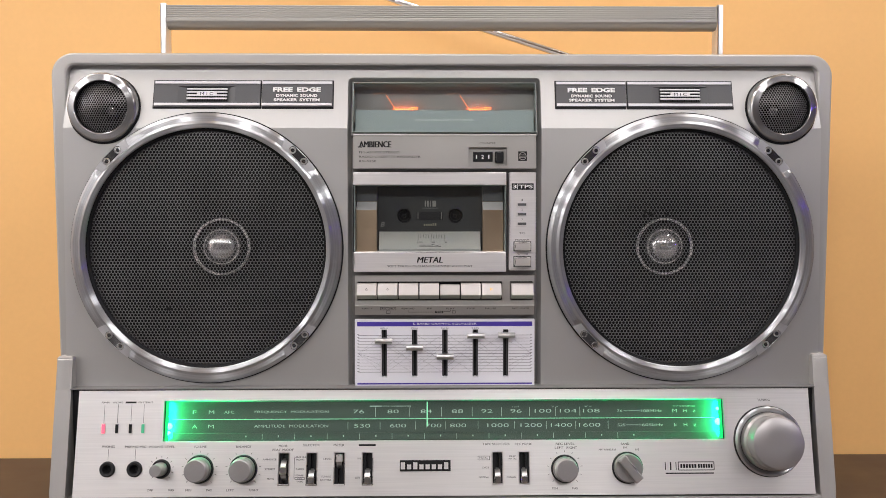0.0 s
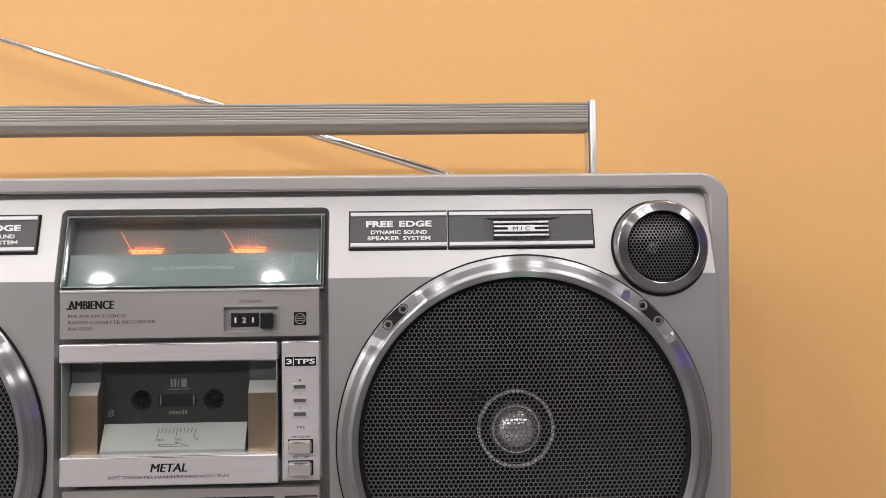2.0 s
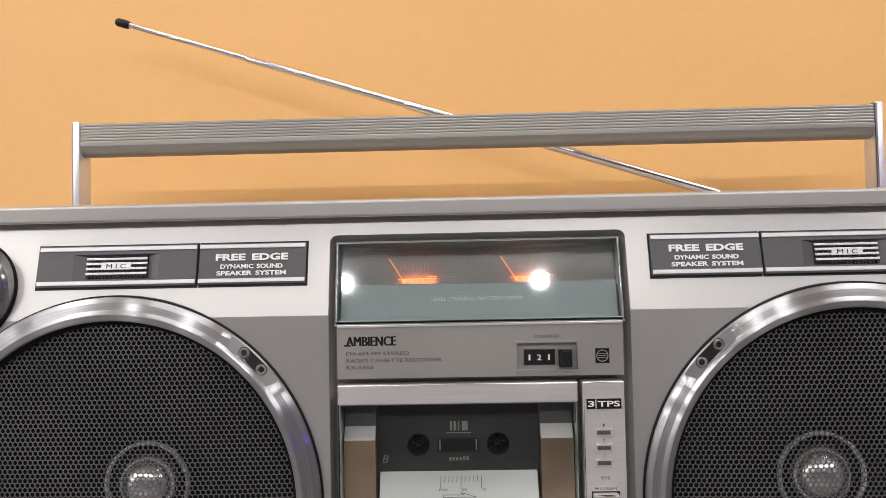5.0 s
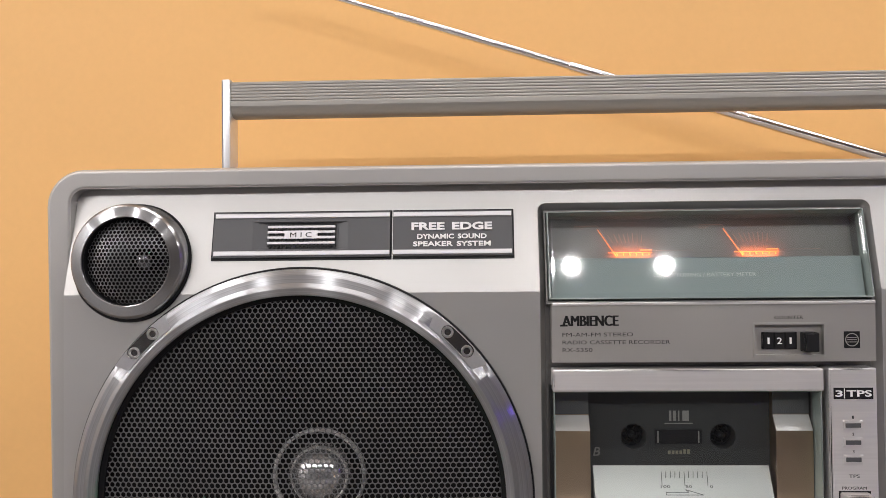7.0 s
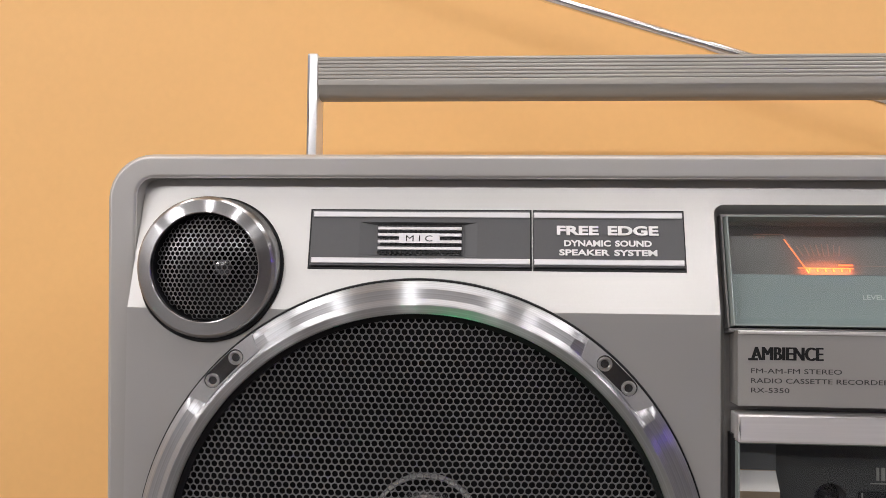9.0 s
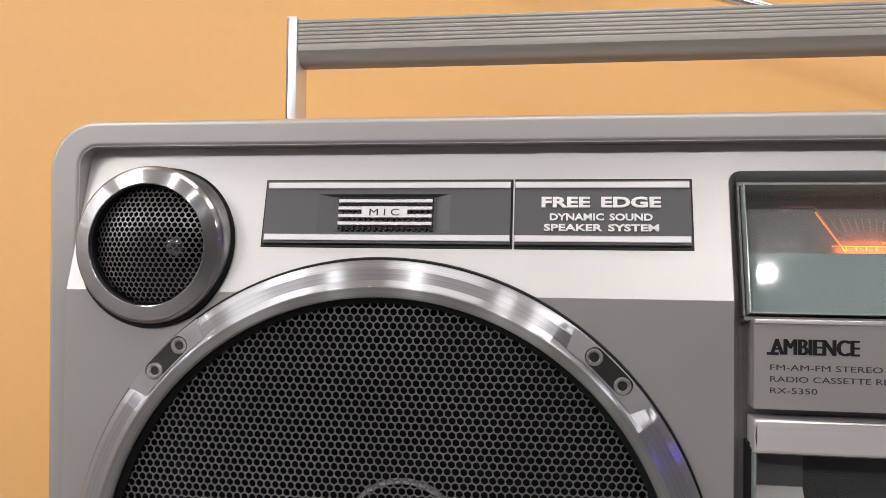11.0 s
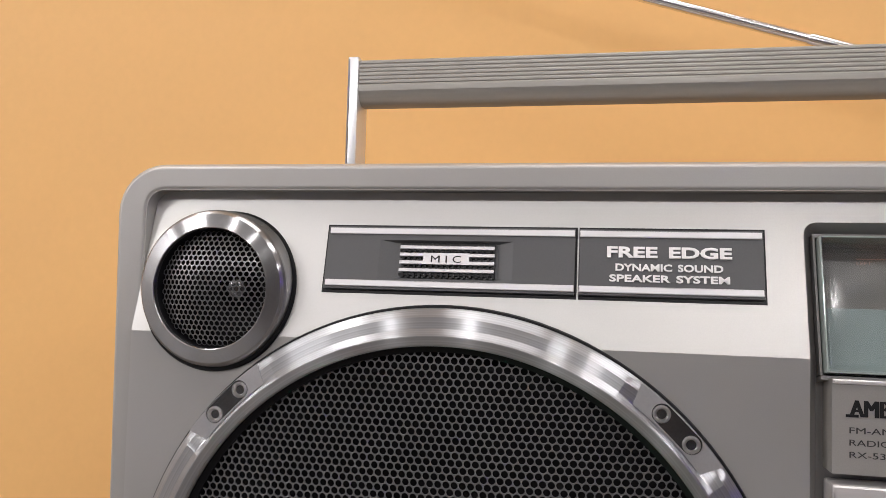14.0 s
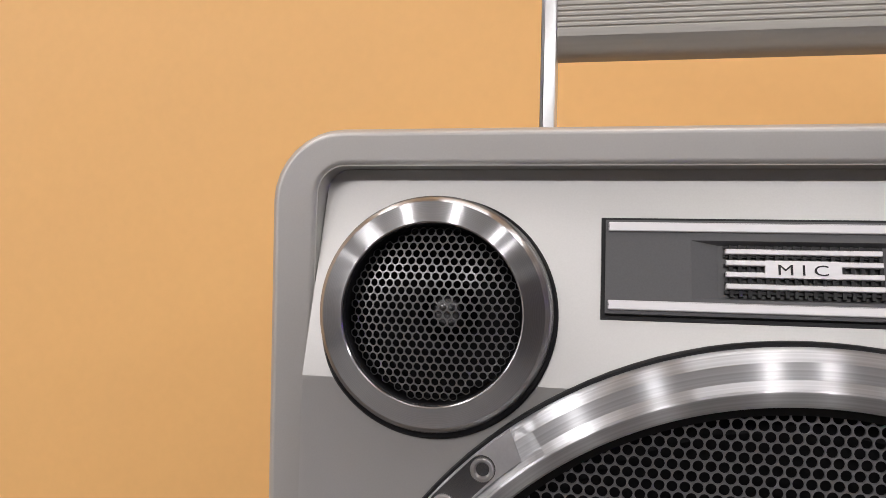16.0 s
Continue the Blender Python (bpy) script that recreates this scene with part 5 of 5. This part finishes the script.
captions((("MIXING LEVEL", -0.2199, 0.0522, 1), ("VOLUME", -0.1906, 0.0521, 1), ("BALANCE", -0.1569, 0.0520, 1), ("MODE", -0.1262, 0.0524, 1), ("BEAT PROOF", -0.1262, 0.0495, 1),
                       ("SELECTOR", -0.1043, 0.0529, 1), ("METER", -0.0828, 0.0528, 1), ("TAPE SELECTOR", 0.0398, 0.0531, 1), ("REC MODE", 0.0611, 0.0530, 1),
                       ("REC LEVEL", 0.0939, 0.0530, 1), ("LEFT", 0.0890, 0.0501, 1), ("RIGHT", 0.0990, 0.0501, 1), ("BAND", 0.1409, 0.0528, 1), ("FM", 0.1408, 0.0499, .9), ("PHONES", -0.2614, 0.0524, 1),
                       ("MIXING MIC", -0.2404, 0.0523, 1), ("TUNING", 0.2523, 0.0856, 1), ("OFF", -0.2277, 0.0201, .9), ("MAX", -0.2112, 0.0201, .9), ("MIN", -0.1982, 0.0200, .9),
                       ("MAX", -0.1822, 0.0200, .9), ("LEFT", -0.1661, 0.0199, .9), ("RIGHT", -0.1479, 0.0199, .9), ("MIN", 0.0850, 0.0200, .9), ("MAX", 0.1008, 0.0199, .9),
                       ("FM WIRELESS", 0.1270, 0.0485, .75), ("AM", 0.1500, 0.0485, .9), ("POWER", -0.2657, 0.0855, .75), ("RECORD", -0.2560, 0.0855, .75), ("FM STEREO", -0.2345, 0.0855, .75)))
captions((("AMBIENCE", -0.1365, 0.0424, .8), ("STEREO", -0.1360, 0.0352, .8), ("MONO", -0.1352, 0.0281, .8), ("LINE IN", -0.1128, 0.0440, .75), ("PHONO", -0.1128, 0.0421, .75), ("RADIO", -0.1128, 0.0351, .75),
                       ("POWER", -0.1128, 0.0305, .75), ("OFF", -0.1128, 0.0280, .75), ("TAPE", -0.1128, 0.0259, .75), ("LEVEL", -0.0913, 0.0425, .8), ("TUNING", -0.0925, 0.0295, .75), ("BATTERY", -0.0925, 0.0270, .75),
                       ("IN", -0.0668, 0.0428, .8), ("OUT", -0.0680, 0.0286, .8), ("METAL", 0.0300, 0.0427, .8), ("CrO2", 0.0312, 0.0356, .8), ("NORMAL", 0.0300, 0.0285, .8), ("EASY", 0.0525, 0.0439, .75), ("MATIC", 0.0525, 0.0421, .75), ("MANUAL", 0.0515, 0.0284, .75)))
bm = bmesh.new()
for words_w, u, z in ((0.0066, -0.0608, 0.0527), (0.0042, -0.2460, 0.0855)):   # marks of a trade name
    box(bm, u - words_w, u + words_w, vt(z) - 0.0007, vt(z) + 0.0007, 0.0, 0.0001)
for u in (-0.2662, -0.2557, -0.2452, -0.2355):
    stroke(bm, (u, vt(0.0700)), (u, vt(0.0840)), 0.0002, 0.0, 0.0001)
for u in (-0.2612, -0.2403):
    stroke(bm, (u, vt(0.0425)), (u, vt(0.0505)), 0.0002, 0.0, 0.0001)
for cu, cz, r, n in ((-0.2198, 0.0358, 0.0085, 11), (-0.1903, 0.0354, 0.0125, 11), (-0.1565, 0.0353, 0.0125, 11), (0.0931, 0.0344, 0.0125, 11)):
    for k in range(n):
        a = radians(225 - 270 * k / (n - 1))
        stroke(bm, (cu + r * math.cos(a), vt(cz) + r * math.sin(a)), (cu + (r + 0.0014) * math.cos(a), vt(cz) + (r + 0.0014) * math.sin(a)), 0.0003, 0.0, 0.0001)
for p, q in (((0.0255, 0.0413), (0.0345, 0.0413)), ((0.0345, 0.0413), (0.0345, 0.0441)), ((0.0345, 0.0441), (0.0255, 0.0441)), ((0.0255, 0.0441), (0.0255, 0.0413)),
             ((-0.1165, 0.0275), (-0.1090, 0.0275)), ((-0.1090, 0.0275), (-0.1090, 0.0290)), ((-0.1090, 0.0290), (-0.1165, 0.0290)), ((-0.1165, 0.0290), (-0.1165, 0.0275)),
             ((-0.1172, 0.0282), (-0.1172, 0.0432)), ((-0.1172, 0.0432), (-0.1160, 0.0436))):
    stroke(bm, (p[0], vt(p[1])), (q[0], vt(q[1])), 0.0003, 0.0, 0.0001)
part("tick_mark", bm, INK, tuner, "fine black marks", m=TUNER)["kind"] = "stuff"
# maker's marks as plain shapes
part("maker_plate", boxes((-0.0354, 0.0041, vt(0.0331), vt(0.0414), 0.0, 0.0008), bev=0.0003), INK, tuner, "black maker's plate", m=TUNER)
part("maker_mark", boxes(*[(-0.0346 + k * 0.0048, -0.0346 + k * 0.0048 + 0.0033, vt(0.0347), vt(0.0399 if k in (0, 2, 7) else 0.0383), 0.0007, 0.0013) for k in range(8)], bev=0.0002), BRUSHED, tuner, "silver plain bars", m=TUNER)
bm = bmesh.new()
for p, q in (((0.1820, 0.0330), (0.2100, 0.0330)), ((0.2100, 0.0330), (0.2100, 0.0390)), ((0.2100, 0.0390), (0.1820, 0.0390)), ((0.1820, 0.0390), (0.1820, 0.0330)),
             ((0.1718, 0.0330), (0.1718, 0.0390)), ((0.1758, 0.0330), (0.1758, 0.0390)), ((0.1762, 0.0330), (0.1762, 0.0390)), ((0.1802, 0.0330), (0.1802, 0.0390))):
    stroke(bm, (p[0], vt(p[1])), (q[0], vt(q[1])), 0.0006, 0.0, 0.0001)
for k in range(6):
    box(bm, 0.1836 + k * 0.0022, 0.1836 + k * 0.0022 + 0.0015, vt(0.0346), vt(0.0374), 0.0, 0.0001)
    box(bm, 0.1974 + k * 0.0020, 0.1974 + k * 0.0020 + 0.0014, vt(0.0346), vt(0.0374), 0.0, 0.0001)
box(bm, 0.1718, 0.2096, vt(0.0302), vt(0.0311), 0.0, 0.0001)
part("licence_mark", bm, INK, tuner, "small black outlined mark", m=TUNER)
for u, mat, lab in ((-0.2662, REDLED, "red lit indicator"), (-0.2557, BLACK, "dark indicator"), (-0.2452, BLACK, "dark indicator"), (-0.2355, GREENLED, "green indicator")):
    part("indicator_rim", boxes((u - 0.0016, u + 0.0016, vt(0.0616), vt(0.0700), 0.0, 0.0004), bev=0.0001), BRUSHED, tuner, m=TUNER)
    part("indicator", boxes((u - 0.0011, u + 0.0011, vt(0.0624), vt(0.0692), 0.0002, 0.0010), bev=0.0002), mat, tuner, lab, m=TUNER)
for u in (-0.2612, -0.2403):
    j = part("jack", turned([(0.0060, 0.0), (0.0058, 0.0012), (0.0050, 0.0020), (0.0036, 0.0018), (0.0030, 0.0005), (0.0029, -0.0058), (0.0005, -0.0058)], u, vt(0.0357), 32), BLACK, tuner, "black socket", m=TUNER, smooth=35)


def slide_switch(u, pos):
    s = holder("slide_switch", TUNER @ Vector((u, vt(0.0353), 0)), boombox)
    s["label"] = "small metal slide switch"
    a, b = vt(0.0236), vt(0.0470)
    part("surround", boxes((u - 0.0044, u - 0.0037, a, b, -0.002, 0.0006), (u + 0.0037, u + 0.0044, a, b, -0.002, 0.0006), (u - 0.0044, u + 0.0044, a - 0.0006, a, -0.002, 0.0006), (u - 0.0044, u + 0.0044, b, b + 0.0006, -0.002, 0.0006)), STEEL, s, m=TUNER)
    part("track", boxes((u - 0.0038, u - 0.0012, a, b, -0.0060, -0.0025), (u + 0.0012, u + 0.0038, a, b, -0.0060, -0.0025)), BLACK, s, m=TUNER)
    c = {0: vt(0.0345), 1: vt(0.0270), 2: vt(0.0432)}[pos]
    bm = boxes((u - 0.0026, u + 0.0026, c - 0.0028, c + 0.0028, -0.0050, 0.0040), bev=0.0007)
    part("lever", bm, KEYM if pos == 2 else POLISH, s, "bright metal lever", m=TUNER)
    for e in {0: (-1, 1), 1: (1,), 2: (-1,)}[pos]:       # curved skirt sinking into the slot
        bm = bmesh.new()
        rows = [[bm.verts.new((u + x, c + e * v, n)) for x in (-0.0021, 0.0021)] for v, n in ((0.0024, 0.0030), (0.0045, 0.0018), (0.0066, -0.0008), (0.0084, -0.0046), (0.0030, -0.0048))]
        for p, q in zip(rows, rows[1:] + rows[:1]):
            bm.faces.new((p[0], p[1], q[1], q[0]))
        part("skirt", bm, SLIDERM, s, "curved metal skirt", m=TUNER, smooth=40)


for u, pos in SW:
    slide_switch(u, pos)


def round_knob(name, u, z, base, face, high, label):
    k = holder(name, TUNER @ Vector((u, vt(z), 0)), boombox)
    k["label"] = label
    cv = vt(z)
    part("collar", turned([(base, 0.0), (base * 0.99, 0.0012), (base * 0.93, 0.0022), (base * 0.86, 0.0014), (face * 1.06, 0.0012)], u, cv, 72, False), BLACK, k, "dark collar", m=TUNER, smooth=35)
    part("cap", turned([(face * 1.14, 0.0006), (face * 1.13, high * 0.35), (face * 1.04, high * 0.45), (face * 1.03, high * 0.90), (face * 0.99, high * 0.97), (face * 0.93, high), (face * 0.4, high)], u, cv, 72), KNOB, k, m=TUNER, smooth=28)
    return k


round_knob("mixing_knob", -0.2198, 0.0358, 0.0073, 0.0046, 0.0140, "small grey mixing knob")
round_knob("volume_knob", -0.1903, 0.0354, 0.0109, 0.0083, 0.0130, "grey volume knob")
round_knob("balance_knob", -0.1565, 0.0353, 0.0109, 0.0083, 0.0130, "grey balance knob")
round_knob("level_knob", 0.0931, 0.0344, 0.0108, 0.0084, 0.0120, "grey recording level knob")
tk = round_knob("tuning_knob", 0.2540, 0.0543, 0.0275, 0.0196, 0.0200, "large grey tuning knob in a chrome dish")
part("dish", turned([(0.0268, 0.0020), (0.0255, 0.0034), (0.0240, 0.0030), (0.0225, 0.0012)], 0.2540, vt(0.0543), 96, False), CHROME, tk, "chrome dish", m=TUNER, smooth=40)
bk = holder("band_knob", TUNER @ Vector((0.1421, vt(0.0350), 0)), boombox)
bk["label"] = "grey band selector knob with a pointer grip"
part("collar", turned([(0.0122, 0.0), (0.0120, 0.0012), (0.0112, 0.0018), (0.0108, 0.0010)], 0.1421, vt(0.0350), 64, False), BLACK, bk, m=TUNER, smooth=35)
part("disc", turned([(0.0110, 0.0008), (0.0109, 0.0048), (0.0102, 0.0056)], 0.1421, vt(0.0350), 64), KNOB, bk, m=TUNER, smooth=30)
bm = bmesh.new()
box(bm, -0.0105, 0.0110, -0.0036, 0.0036, 0.0050, 0.0125, bev=0.0012)
part("grip", bm, KNOB, bk, m=TUNER @ Matrix.Translation((0.1421, vt(0.0350), 0)) @ Matrix.Rotation(radians(-52), 4, "Z"))

# ---- carrying handle ----
HY, HT, HB, HX = 0.083, 0.4217, 0.4006, 0.2468
handle = holder("handle", (0, HY, 0.36), boombox)
handle["label"] = "ribbed aluminium carrying handle on flat metal posts"
prof = [(HY + 0.006, HT), (HY + 0.002, HT - 0.0003), (HY, HT - 0.0009)]
z = HT - 0.0014
for k in range(6):                        # ribs on the front face
    prof += [(HY - 0.0012, z), (HY - 0.0014, z - 0.0004), (HY - 0.0014, z - 0.0012), (HY - 0.0011, z - 0.0015)]
    z -= 0.0018
prof += [(HY - 0.0016, z - 0.0004), (HY - 0.0017, z - 0.0030)]
for a in range(0, 91, 15):
    r = radians(a)
    prof.append((HY - 0.0017 + 0.0065 * (1 - math.cos(r)), HB + 0.0075 - 0.0075 * math.sin(r)))
prof += [(HY + 0.009, HB), (HY + 0.012, HB + 0.004), (HY + 0.012, HT - 0.004), (HY + 0.009, HT)]
bm = bmesh.new()
ends = [[bm.verts.new((x, y, zz)) for y, zz in prof] for x in (-HX, HX)]
bm.faces.new(ends[0]), bm.faces.new(ends[1])
for k in range(len(prof)):
    j = (k + 1) % len(prof)
    bm.faces.new((ends[0][k], ends[0][j], ends[1][j], ends[1][k]))
part("grip", bm, GRIPM, handle, "ribbed grey aluminium grip", WORLD, smooth=25)
for side in (-1, 1):
    bm = bmesh.new()
    x0, x1 = sorted((side * HX, side * (HX + 0.0052)))
    box(bm, x0, x1, HY - 0.0022, HY + 0.013, 0.350, HT + 0.0006, bev=0.0012)
    part("post", bm, POST, handle, "satin bright metal post", WORLD, smooth=40)

# ---- telescopic aerial ----
A0, A1 = Vector((0.1700, 0.135, 0.3722)), Vector((-0.2420, 0.135, 0.5020))
aerial = holder("aerial", tuple(A0), boombox)
aerial["label"] = "telescopic chrome aerial raised at a slant"
way = (A1 - A0).normalized()
AM = Matrix.Translation(A0) @ way.to_track_quat("Z", "Y").to_matrix().to_4x4()
long = (A1 - A0).length
joint = long * (0.1700 + 0.1545) / (0.1700 + 0.2420)
mid = long * 0.52
part("section", turned([(0.0032, 0.0), (0.0032, mid), (0.0028, mid + 0.001), (0.0022, mid + 0.0012)], 0, 0, 20), AERIALM, aerial, m=AM, smooth=40)
part("section", turned([(0.0026, mid), (0.0026, joint), (0.0022, joint + 0.001), (0.0016, joint + 0.0012)], 0, 0, 20), AERIALM, aerial, m=AM, smooth=40)
part("section", turned([(0.0019, joint), (0.0019, long)], 0, 0, 20), AERIALM, aerial, m=AM, smooth=40)
part("tip", turned([(0.0026, long - 0.004), (0.0030, long - 0.002), (0.0030, long + 0.004), (0.0022, long + 0.0055)], 0, 0, 20), BLACK, aerial, "black aerial tip", m=AM, smooth=40)
part("hinge", wbox(0.160, 0.182, 0.128, 0.142, 0.355, 0.373, 0.002), BLACK, aerial, m=WORLD)
